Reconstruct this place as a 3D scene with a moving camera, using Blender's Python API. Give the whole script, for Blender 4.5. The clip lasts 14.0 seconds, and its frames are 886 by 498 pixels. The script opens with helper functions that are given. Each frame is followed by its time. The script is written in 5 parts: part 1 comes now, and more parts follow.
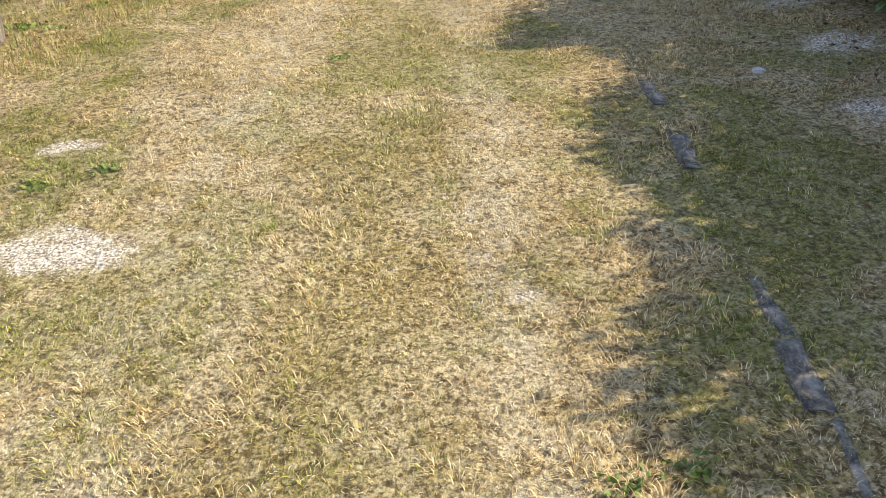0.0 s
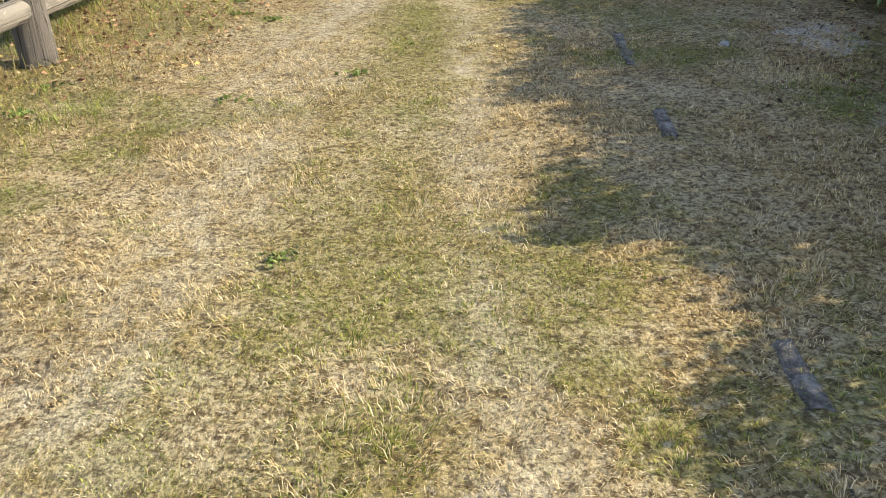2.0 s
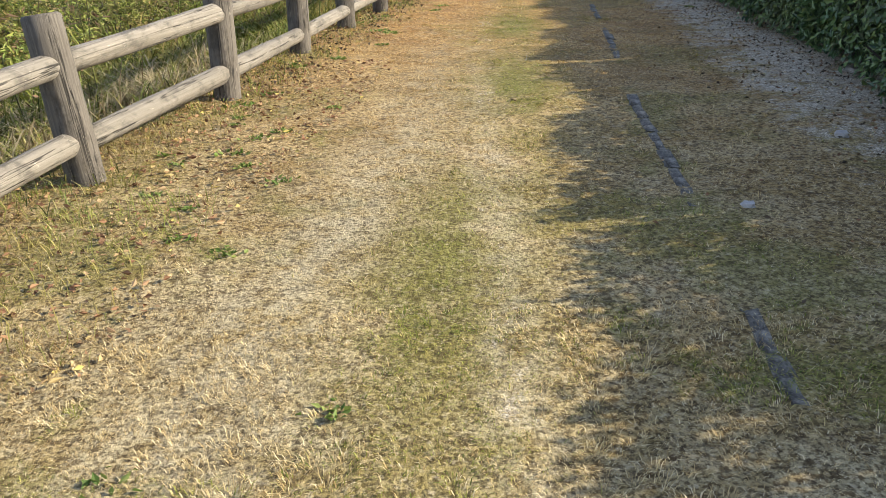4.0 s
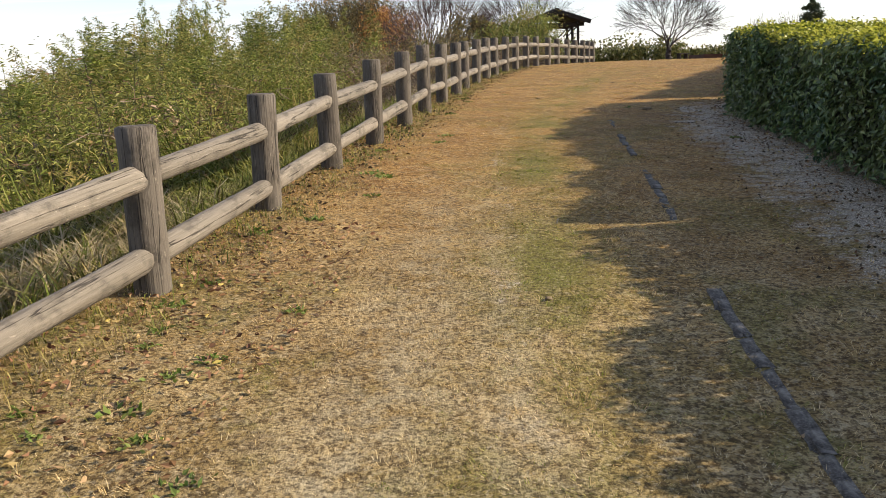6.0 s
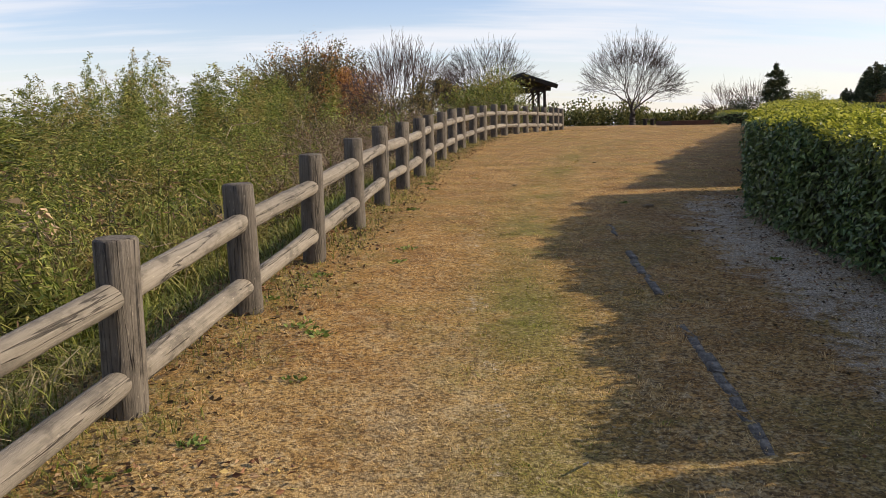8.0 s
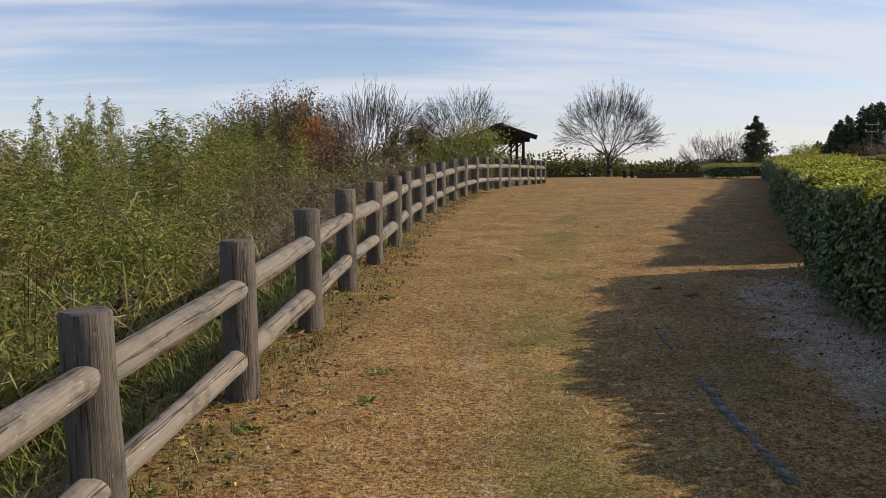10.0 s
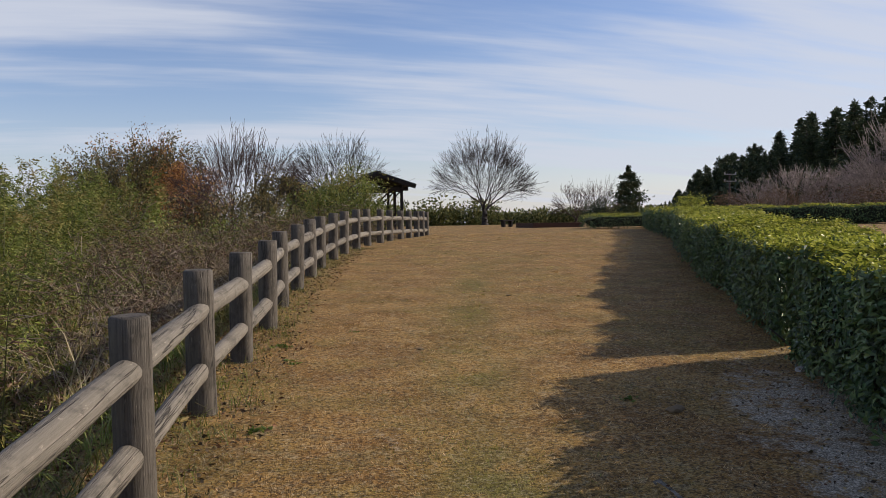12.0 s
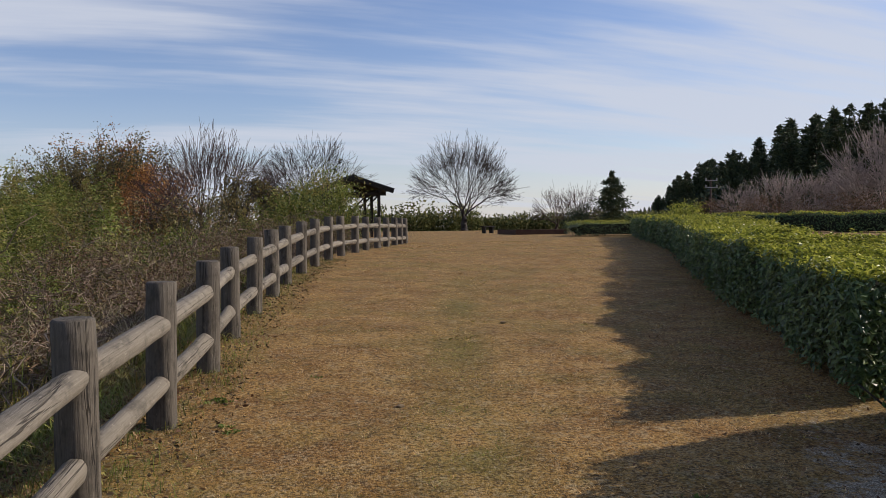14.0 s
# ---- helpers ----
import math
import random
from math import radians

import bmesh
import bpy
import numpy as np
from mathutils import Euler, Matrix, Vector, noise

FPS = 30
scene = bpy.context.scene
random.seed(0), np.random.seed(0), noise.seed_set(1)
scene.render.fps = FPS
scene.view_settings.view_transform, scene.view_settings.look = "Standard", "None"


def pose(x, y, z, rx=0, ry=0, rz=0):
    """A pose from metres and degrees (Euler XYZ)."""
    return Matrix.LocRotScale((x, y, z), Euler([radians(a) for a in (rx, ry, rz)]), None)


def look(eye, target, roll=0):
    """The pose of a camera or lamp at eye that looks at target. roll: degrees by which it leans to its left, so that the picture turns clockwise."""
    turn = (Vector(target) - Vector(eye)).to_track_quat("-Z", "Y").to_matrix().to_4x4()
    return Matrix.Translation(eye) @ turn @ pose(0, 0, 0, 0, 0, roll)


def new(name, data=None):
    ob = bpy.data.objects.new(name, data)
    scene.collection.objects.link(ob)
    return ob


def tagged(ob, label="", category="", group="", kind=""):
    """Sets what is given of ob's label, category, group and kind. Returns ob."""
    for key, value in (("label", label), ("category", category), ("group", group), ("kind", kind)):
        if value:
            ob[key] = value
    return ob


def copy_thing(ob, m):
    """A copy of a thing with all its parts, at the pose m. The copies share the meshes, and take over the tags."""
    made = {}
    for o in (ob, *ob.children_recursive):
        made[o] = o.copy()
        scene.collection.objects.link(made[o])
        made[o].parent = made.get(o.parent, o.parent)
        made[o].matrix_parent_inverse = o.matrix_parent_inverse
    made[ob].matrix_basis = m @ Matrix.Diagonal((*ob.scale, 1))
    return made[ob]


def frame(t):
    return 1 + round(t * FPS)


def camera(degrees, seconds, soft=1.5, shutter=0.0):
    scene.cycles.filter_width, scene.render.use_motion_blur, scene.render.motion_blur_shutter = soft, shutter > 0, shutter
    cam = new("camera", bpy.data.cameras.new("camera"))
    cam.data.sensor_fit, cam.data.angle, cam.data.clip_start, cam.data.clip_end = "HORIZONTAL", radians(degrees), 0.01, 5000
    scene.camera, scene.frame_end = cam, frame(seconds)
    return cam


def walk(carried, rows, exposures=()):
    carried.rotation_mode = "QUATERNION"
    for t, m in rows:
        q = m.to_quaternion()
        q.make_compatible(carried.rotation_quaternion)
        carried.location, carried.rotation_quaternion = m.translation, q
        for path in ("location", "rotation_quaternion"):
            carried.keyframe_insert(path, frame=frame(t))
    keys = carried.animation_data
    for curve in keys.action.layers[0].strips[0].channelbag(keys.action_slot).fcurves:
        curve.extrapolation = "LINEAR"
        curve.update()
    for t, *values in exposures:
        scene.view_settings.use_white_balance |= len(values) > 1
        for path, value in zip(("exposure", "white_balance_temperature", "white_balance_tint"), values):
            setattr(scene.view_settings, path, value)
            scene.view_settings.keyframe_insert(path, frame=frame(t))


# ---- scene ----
cam = camera(53.96, 14.0, soft=0.8)
PATH = [
    (0.0, pose(0.000, 0.000, 1.577, 66.50, 2.19, -2.75)),
    (0.5, pose(0.039, 0.397, 1.627, 66.49, 2.49, -2.21)),
    (1.0, pose(0.089, 0.867, 1.706, 66.40, 2.62, -1.61)),
    (1.5, pose(0.110, 1.373, 1.787, 66.43, 2.37, -1.63)),
    (2.0, pose(0.168, 1.908, 1.846, 66.88, 2.08, -1.27)),
    (2.5, pose(0.168, 2.421, 1.938, 68.54, 1.54, -0.14)),
    (3.0, pose(0.159, 2.941, 2.028, 69.47, 1.47, -0.37)),
    (3.5, pose(0.173, 3.466, 2.134, 71.21, 1.90, -0.32)),
    (4.0, pose(0.153, 4.014, 2.222, 71.74, 1.57, -0.17)),
    (4.2, pose(0.149, 4.223, 2.255, 72.35, 1.47, -0.23)),
    (6.3, pose(0.153, 6.199, 2.467, 79.02, 1.85, 0.04)),
    (6.5, pose(0.135, 6.429, 2.504, 79.40, 1.87, 0.00)),
    (7.0, pose(0.126, 6.990, 2.556, 80.05, 1.86, -0.49)),
    (7.5, pose(0.144, 7.565, 2.661, 81.09, 1.35, -1.20)),
    (8.0, pose(0.181, 8.120, 2.754, 81.93, 1.11, -2.38)),
    (8.2, pose(0.211, 8.348, 2.761, 82.11, 1.01, -2.71)),
    (10.3, pose(0.160, 10.819, 2.939, 85.61, 0.60, -4.99)),
    (10.5, pose(0.126, 11.048, 2.971, 85.88, 0.48, -6.03)),
    (11.0, pose(0.113, 11.665, 3.005, 86.14, 0.34, -6.94)),
    (11.5, pose(0.123, 12.216, 3.055, 87.49, 0.71, -10.19)),
    (12.0, pose(0.186, 12.739, 3.080, 88.01, 0.81, -12.64)),
    (12.5, pose(0.280, 13.240, 3.115, 87.95, 0.75, -12.69)),
    (13.0, pose(0.374, 13.742, 3.141, 88.26, 0.70, -13.23)),
    (13.5, pose(0.459, 14.182, 3.141, 88.30, 0.54, -14.15)),
    (14.0, pose(0.521, 14.526, 3.181, 88.27, 0.50, -14.11)),
]
walk(cam, PATH, [(0.0, 1.42, 6600, 8), (3.0, 1.25, 6500, 5), (4.2, 1.2, 6550, 5), (6.3, 0.65, 7100, 11), (8.2, 0.37, 7100, 12), (10.3, 0.05, 6700, 12), (14.0, -0.14, 6450, 12)])

# ---- light ----
SUN_EL, SUN_AZ = 26.0, 2.5     # degrees above the horizon; turned from +x towards +y
sun_dir = Vector((math.cos(radians(SUN_EL)) * math.cos(radians(SUN_AZ)), math.cos(radians(SUN_EL)) * math.sin(radians(SUN_AZ)), math.sin(radians(SUN_EL))))
sun = new("sun", bpy.data.lights.new("sun", "SUN"))
sun.data.energy, sun.data.angle, sun.data.color = 4.9, radians(0.6), (1.0, 0.90, 0.75)
sun.matrix_world = look(sun_dir * 60, (0, 0, 0))


class Nodes:
    """Short hand for building a node tree."""

    def __init__(self, tree):
        self.tree = tree
        tree.nodes.clear()

    def add(self, kind, values=None, operation="", attribute="", smooth=False):
        node = self.tree.nodes.new(kind)
        if operation:
            node.operation = operation
        if attribute:
            node.attribute_name = attribute
        if smooth:
            node.interpolation_type = "SMOOTHSTEP"
        for key, value in (values or {}).items():
            if isinstance(value, bpy.types.NodeSocket):
                self.tree.links.new(value, node.inputs[key])
            else:
                node.inputs[key].default_value = value
        return node

    def noise(self, vector, scale, detail=4.0, rough=0.55):
        return self.add("ShaderNodeTexNoise", {"Vector": vector, "Scale": scale, "Detail": detail, "Roughness": rough}).outputs["Fac"]

    def ramp(self, fac, stops):
        node = self.add("ShaderNodeValToRGB", {"Fac": fac})
        band = node.color_ramp
        while len(band.elements) < len(stops):
            band.elements.new(0.5)
        for e, (at, c) in zip(band.elements, stops):
            e.position, e.color = at, (*c, 1) if len(c) == 3 else c
        return node.outputs["Color"]

    def step(self, fac, a, b):
        return self.add("ShaderNodeMapRange", {"Value": fac, "From Min": a, "From Max": b}, smooth=True).outputs["Result"]

    def mix(self, fac, a, b, how="MIX"):
        node = self.add("ShaderNodeMix")
        node.data_type, node.blend_type = "RGBA", how
        if isinstance(fac, bpy.types.NodeSocket):
            self.tree.links.new(fac, node.inputs[0])
        else:
            node.inputs[0].default_value = fac
        for i, v in ((6, a), (7, b)):
            if isinstance(v, bpy.types.NodeSocket):
                self.tree.links.new(v, node.inputs[i])
            else:
                node.inputs[i].default_value = (*v, 1)
        return node.outputs[2]

    def math(self, how, a, b=0.0):
        node = self.add("ShaderNodeMath", operation=how)
        for i, v in ((0, a), (1, b)):
            if isinstance(v, bpy.types.NodeSocket):
                self.tree.links.new(v, node.inputs[i])
            else:
                node.inputs[i].default_value = v
        return node.outputs[0]

    def scaled(self, vector, x, y, z):
        return self.add("ShaderNodeMapping", {"Vector": vector, "Scale": (x, y, z)}).outputs[0]


world = bpy.data.worlds.new("sky")
world.use_nodes = True
scene.world = world
n = Nodes(world.node_tree)
way = n.add("ShaderNodeTexCoord").outputs["Generated"]
sky = n.add("ShaderNodeTexSky")
sky.sky_type, sky.sun_disc = "NISHITA", False
sky.sun_elevation, sky.sun_rotation = radians(SUN_EL), radians(90 - SUN_AZ)
sky.air_density, sky.dust_density, sky.ozone_density = 1.0, 0.3, 1.6
part_xyz = n.add("ShaderNodeSeparateXYZ", {"Vector": way})
up = n.math("ADD", n.math("MAXIMUM", part_xyz.outputs["Z"], 0.0), 0.16)
flat = n.add("ShaderNodeCombineXYZ", {"X": n.math("DIVIDE", part_xyz.outputs["X"], up), "Y": n.math("DIVIDE", part_xyz.outputs["Y"], up)}).outputs[0]
turned = n.add("ShaderNodeMapping", {"Vector": flat, "Rotation": (0, 0, radians(-12)), "Scale": (0.35, 1.25, 1.0)}).outputs[0]
veil = n.noise(turned, 0.9, 5.0, 0.5)
fine = n.noise(n.scaled(turned, 1.0, 1.6, 1.0), 2.2, 5.0, 0.55)
cloud = n.step(n.math("ADD", n.math("MULTIPLY", veil, 0.68), n.math("MULTIPLY", fine, 0.32)), 0.41, 0.58)
low = n.step(part_xyz.outputs["Z"], 0.15, 0.0)
thin = n.math("SUBTRACT", 1.0, n.math("MULTIPLY", n.step(part_xyz.outputs["Z"], 0.30, 0.65), 0.75))
cover = n.math("MULTIPLY", n.math("MAXIMUM", n.math("MULTIPLY", cloud, thin), n.math("MULTIPLY", low, 0.52)), 0.85)
blue = n.mix(1.0, sky.outputs[0], (0.98, 0.97, 1.16), "MULTIPLY")
both = n.mix(cover, blue, (5.7, 6.1, 6.9))
n.add("ShaderNodeOutputWorld", {"Surface": n.add("ShaderNodeBackground", {"Color": both, "Strength": 0.117}).outputs[0]})

# ---- materials ----


def material(name):
    m = bpy.data.materials.new(name)
    m.use_nodes = True
    return m, Nodes(m.node_tree)


def finish(n, color, rough=0.85, bump=None, strength=0.4, distance=0.01, spec=0.3, translucent=0.0):
    values = {"Base Color": color, "Roughness": rough, "Specular IOR Level": spec}
    if bump is not None:
        values["Normal"] = n.add("ShaderNodeBump", {"Height": bump, "Strength": strength, "Distance": distance}).outputs[0]
    shader = n.add("ShaderNodeBsdfPrincipled", values).outputs[0]
    if translucent:
        thin = n.add("ShaderNodeBsdfTranslucent", {"Color": color}).outputs[0]
        shader = n.add("ShaderNodeMixShader", {0: translucent, 1: shader, 2: thin}).outputs[0]
    n.add("ShaderNodeOutputMaterial", {"Surface": shader})


def lawn_color(n, spot):
    """The colours of the dry lawn over the plan: straw lower down, browner up the slope, with green patches."""
    wide = n.noise(spot, 0.35, 3.0)
    mid = n.noise(spot, 1.9, 6.0, 0.65)
    small = n.noise(spot, 8.0, 5.0, 0.65)
    up_slope = n.step(n.math("ADD", n.add("ShaderNodeSeparateXYZ", {"Vector": spot}).outputs["Y"], n.math("MULTIPLY", wide, 6.0)), 8.0, 18.0)
    pale = n.mix(up_slope, (0.52, 0.42, 0.23), (0.60, 0.36, 0.11))
    brown = n.mix(up_slope, (0.40, 0.29, 0.115), (0.40, 0.205, 0.055))
    straw = n.mix(n.step(mid, 0.38, 0.60), pale, brown)
    straw = n.mix(n.math("MULTIPLY", n.step(small, 0.52, 0.68), 0.5), straw, (0.65, 0.54, 0.34))
    straw = n.mix(n.math("MULTIPLY", n.step(n.noise(spot, 3.4, 5.0, 0.7), 0.60, 0.70), 0.6), straw, (0.16, 0.09, 0.045))
    straw = n.mix(n.math("MULTIPLY", n.step(n.noise(spot, 42.0, 2.0, 0.6), 0.52, 0.40), 0.9), straw, n.mix(1.0, straw, (0.38, 0.32, 0.26), "MULTIPLY"))
    straw = n.mix(n.math("MULTIPLY", n.step(n.noise(spot, 15.0, 3.0, 0.65), 0.48, 0.36), 0.42), straw, n.mix(1.0, straw, (0.45, 0.38, 0.30), "MULTIPLY"))
    straw = n.mix(n.math("MULTIPLY", n.step(n.noise(spot, 24.0, 3.0, 0.65), 0.54, 0.64), 0.5), straw, (0.78, 0.60, 0.32))
    green = n.step(n.math("ADD", n.math("MULTIPLY", n.noise(spot, 1.1, 6.0, 0.68), 0.75), n.math("MULTIPLY", wide, 0.25)), 0.475, 0.575)
    lane = n.add("ShaderNodeAttribute", attribute="lane").outputs["Fac"]
    trod = n.add("ShaderNodeAttribute", attribute="trod").outputs["Fac"]
    green = n.math("MULTIPLY", n.math("MULTIPLY", green, 0.88), n.math("SUBTRACT", 1.0, n.math("MULTIPLY", up_slope, 0.5)))
    green = n.math("MAXIMUM", green, n.math("MULTIPLY", lane, n.step(mid, 0.30, 0.52)))
    straw = n.mix(n.math("MULTIPLY", trod, n.step(small, 0.36, 0.56)), straw, (0.62, 0.54, 0.36))
    straw = n.mix(n.math("MULTIPLY", up_slope, 0.2), straw, n.mix(1.0, straw, (1.12, 0.92, 0.62), "MULTIPLY"))
    return up_slope, straw, n.math("MULTIPLY", green, n.math("SUBTRACT", 1.0, n.math("MULTIPLY", trod, 0.7)))


def make_ground():
    m, n = material("dry_lawn_soil")
    spot = n.add("ShaderNodeTexCoord").outputs["Object"]
    up, straw, green = lawn_color(n, spot)
    grain = n.noise(spot, 70.0, 5.0, 0.7)
    fibre = n.noise(n.scaled(spot, 1.0, 0.45, 1.0), 140.0, 3.0, 0.7)
    c = n.mix(n.math("MULTIPLY", green, 0.6), straw, (0.17, 0.18, 0.028))
    tuft = n.noise(spot, 21.0, 4.0, 0.7)
    c = n.mix(0.28, c, (0.10, 0.07, 0.035))
    c = n.mix(n.step(tuft, 0.52, 0.38), c, n.mix(0.5, c, (0.05, 0.032, 0.015)))
    c = n.mix(n.step(grain, 0.54, 0.40), c, n.mix(0.65, c, (0.045, 0.03, 0.015)))
    c = n.mix(n.math("MULTIPLY", n.step(n.noise(spot, 38.0, 4.0, 0.75), 0.54, 0.66), 0.45), c, (0.56, 0.46, 0.29))
    bare = n.add("ShaderNodeAttribute", attribute="bare").outputs["Fac"]
    pebble = n.add("ShaderNodeTexVoronoi", {"Vector": spot, "Scale": 55.0}).outputs
    grit = n.ramp(n.noise(spot, 95.0, 3.0, 0.75), [(0.38, (0.09, 0.072, 0.05)), (0.49, (0.40, 0.34, 0.25)), (0.58, (0.80, 0.70, 0.54))])
    litter = n.step(n.noise(spot, 34.0, 6.0, 0.85), 0.47, 0.57)
    grit = n.mix(n.math("MULTIPLY", litter, 0.6), grit, (0.13, 0.10, 0.07))
    c = n.mix(n.step(n.math("ADD", bare, n.math("MULTIPLY", n.math("SUBTRACT", n.noise(spot, 3.6, 10.0, 0.88), 0.5), 3.0)), 0.44, 0.80), c, grit)
    wild = n.add("ShaderNodeAttribute", attribute="wild").outputs["Fac"]
    scrub = n.ramp(n.noise(spot, 2.2, 6.0, 0.7), [(0.3, (0.03, 0.022, 0.012)), (0.55, (0.075, 0.055, 0.028)), (0.75, (0.05, 0.055, 0.018))])
    c = n.mix(wild, c, scrub)
    bump = n.math("ADD", n.math("MULTIPLY", grain, 0.5), n.math("ADD", n.math("MULTIPLY", fibre, 0.5), n.math("MULTIPLY", pebble["Distance"], 0.3)))
    finish(n, c, 0.95, bump, 0.8, 0.012, 0.15)
    return m


def make_blades():
    m, n = material("grass_blades")
    spot = n.add("ShaderNodeTexCoord").outputs["Object"]
    up, straw, green = lawn_color(n, spot)
    r = n.add("ShaderNodeNewGeometry").outputs["Random Per Island"]
    dry = n.mix(0.70, straw, n.ramp(r, [(0.0, (0.10, 0.06, 0.026)), (0.3, (0.42, 0.28, 0.11)), (0.65, (0.74, 0.56, 0.26)), (1.0, (0.95, 0.83, 0.54))]))
    dry = n.mix(n.math("MULTIPLY", up, 0.5), dry, n.mix(1.0, dry, (1.10, 0.88, 0.58), "MULTIPLY"))
    live = n.ramp(r, [(0.0, (0.05, 0.08, 0.012)), (0.6, (0.215, 0.235, 0.028)), (1.0, (0.46, 0.42, 0.10))])
    pick = n.step(n.math("ADD", green, n.math("MULTIPLY", n.math("SUBTRACT", n.math("FRACT", n.math("MULTIPLY", r, 7.31)), 0.5), 0.9)), 0.42, 0.62)
    finish(n, n.mix(pick, dry, live), 0.7, spec=0.25, translucent=0.25)
    return m


def leafy(name, stops, rough=0.6, spec=0.25, translucent=0.3, patch=0.0):
    m, n = material(name)
    r = n.add("ShaderNodeNewGeometry").outputs["Random Per Island"]
    spot = n.add("ShaderNodeTexCoord").outputs["Object"]
    c = n.ramp(r, stops)
    c = n.mix(n.math("MULTIPLY", n.step(n.noise(spot, 1.3, 4.0), 0.35, 0.7), 0.35), c, n.mix(0.5, c, (0.30, 0.24, 0.10)))
    if patch:
        place = n.add("ShaderNodeNewGeometry").outputs["Position"]
        c = n.mix(n.math("MULTIPLY", n.step(n.noise(place, 0.9, 5.0, 0.65), 0.50, 0.62), patch), c, n.mix(0.7, c, (0.36, 0.24, 0.09)))
        c = n.mix(n.math("MULTIPLY", n.step(n.noise(n.scaled(place, 1.0, 1.0, 1.3), 0.7, 4.0, 0.6), 0.47, 0.36), patch), c, n.mix(0.6, c, (0.30, 0.36, 0.07)))
    finish(n, c, rough, spec=spec, translucent=translucent)
    return m


def make_log(name, dark, pale, axis):
    """Weathered grey wood with long grain and checks along one axis."""
    m, n = material(name)
    spot = n.add("ShaderNodeTexCoord").outputs["Object"]
    rnd = n.add("ShaderNodeObjectInfo").outputs["Random"]
    shift = n.add("ShaderNodeVectorMath", {0: spot, 1: n.add("ShaderNodeCombineXYZ", {"X": n.math("MULTIPLY", rnd, 37.0), "Z": n.math("MULTIPLY", rnd, 53.0)}).outputs[0]}, operation="ADD").outputs[0]
    long = n.scaled(shift, *[(0.35 if i == axis else 16.0) for i in range(3)])
    grain = n.noise(long, 5.0, 7.0, 0.7)
    crack = n.noise(n.scaled(shift, *[(0.22 if i == axis else 8.0) for i in range(3)]), 1.7, 4.0, 0.55)
    blot = n.noise(n.scaled(shift, *[(0.6 if i == axis else 1.0) for i in range(3)]), 9.0, 6.0, 0.7)
    c = n.ramp(grain, [(0.2, dark), (0.48, tuple((a + b) / 2 for a, b in zip(dark, pale))), (0.80, pale)])
    c = n.mix(n.math("MULTIPLY", n.step(blot, 0.47, 0.66), 0.6), c, tuple(v * 0.5 for v in dark))
    fleck = n.step(n.noise(n.scaled(shift, *[(0.3 if i == axis else 1.0) for i in range(3)]), 60.0, 3.0, 0.6), 0.64, 0.72)
    c = n.mix(n.math("MULTIPLY", fleck, 0.5), c, tuple(min(1.0, v * 1.7) for v in pale))
    split = n.step(n.math("ABSOLUTE", n.math("SUBTRACT", crack, 0.5)), 0.012, 0.002)
    c = n.mix(n.math("MULTIPLY", split, 0.8), c, (0.02, 0.017, 0.014))
    c = n.mix(n.math("MULTIPLY", rnd, 0.3), c, dark)
    bump = n.math("SUBTRACT", n.math("MULTIPLY", grain, 0.7), n.math("MULTIPLY", split, 1.0))
    finish(n, c, 0.85, bump, 0.9, 0.014, 0.25)
    return m


def rough_color(name, stops, scale=6.0, rough=0.85, strength=0.4, distance=0.01, spec=0.3):
    m, n = material(name)
    spot = n.add("ShaderNodeTexCoord").outputs["Object"]
    a = n.noise(spot, scale, 6.0, 0.65)
    b = n.noise(spot, scale * 9, 4.0, 0.65)
    c = n.mix(0.3, n.ramp(a, stops), n.ramp(b, stops))
    finish(n, c, rough, b, strength, distance, spec)
    return m


M_GROUND = make_ground()
M_BLADE = make_blades()
M_POST = make_log("weathered_post_wood", (0.06, 0.051, 0.042), (0.195, 0.165, 0.13), 2)
M_RAIL = make_log("weathered_rail_wood", (0.10, 0.087, 0.07), (0.33, 0.285, 0.225), 0)
M_KERB = rough_color("old_concrete", [(0.38, (0.04, 0.034, 0.026)), (0.5, (0.11, 0.096, 0.076)), (0.62, (0.28, 0.25, 0.20))], 12.0, 0.9, 0.6)
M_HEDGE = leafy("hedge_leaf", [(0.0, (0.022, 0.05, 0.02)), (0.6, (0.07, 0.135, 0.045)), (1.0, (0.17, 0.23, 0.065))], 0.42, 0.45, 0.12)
# young yellow-green leaf, with the sunlit look of the top put into its colour
M_HEDGE_TOP = leafy("sunlit_young_hedge_leaf", [(0.0, (0.05, 0.08, 0.012)), (0.45, (0.24, 0.27, 0.03)), (1.0, (0.58, 0.56, 0.10))], 0.46, 0.4, 0.35)
M_BARK = rough_color("grey_bark", [(0.3, (0.022, 0.018, 0.016)), (0.7, (0.062, 0.05, 0.044))], 3.0)
M_DARKBARK = rough_color("dark_twig", [(0.3, (0.035, 0.03, 0.026)), (0.7, (0.10, 0.08, 0.07))], 3.0)
# near-black fill that stands for shade inside hedges and bank shrubs
M_SHADE_CORE = rough_color("inner_shade_fill", [(0.3, (0.012, 0.016, 0.008)), (0.7, (0.03, 0.03, 0.016))], 9.0)
M_SASA = leafy("bamboo_grass_leaf", [(0.0, (0.03, 0.05, 0.008)), (0.5, (0.135, 0.17, 0.022)), (0.85, (0.25, 0.25, 0.05)), (1.0, (0.36, 0.31, 0.12))], 0.6, 0.25, 0.22, 0.8)
M_BAMBOO = leafy("bamboo_leaf", [(0.0, (0.03, 0.055, 0.01)), (0.5, (0.115, 0.15, 0.024)), (1.0, (0.30, 0.29, 0.07))], 0.6, 0.25, 0.3, 0.8)
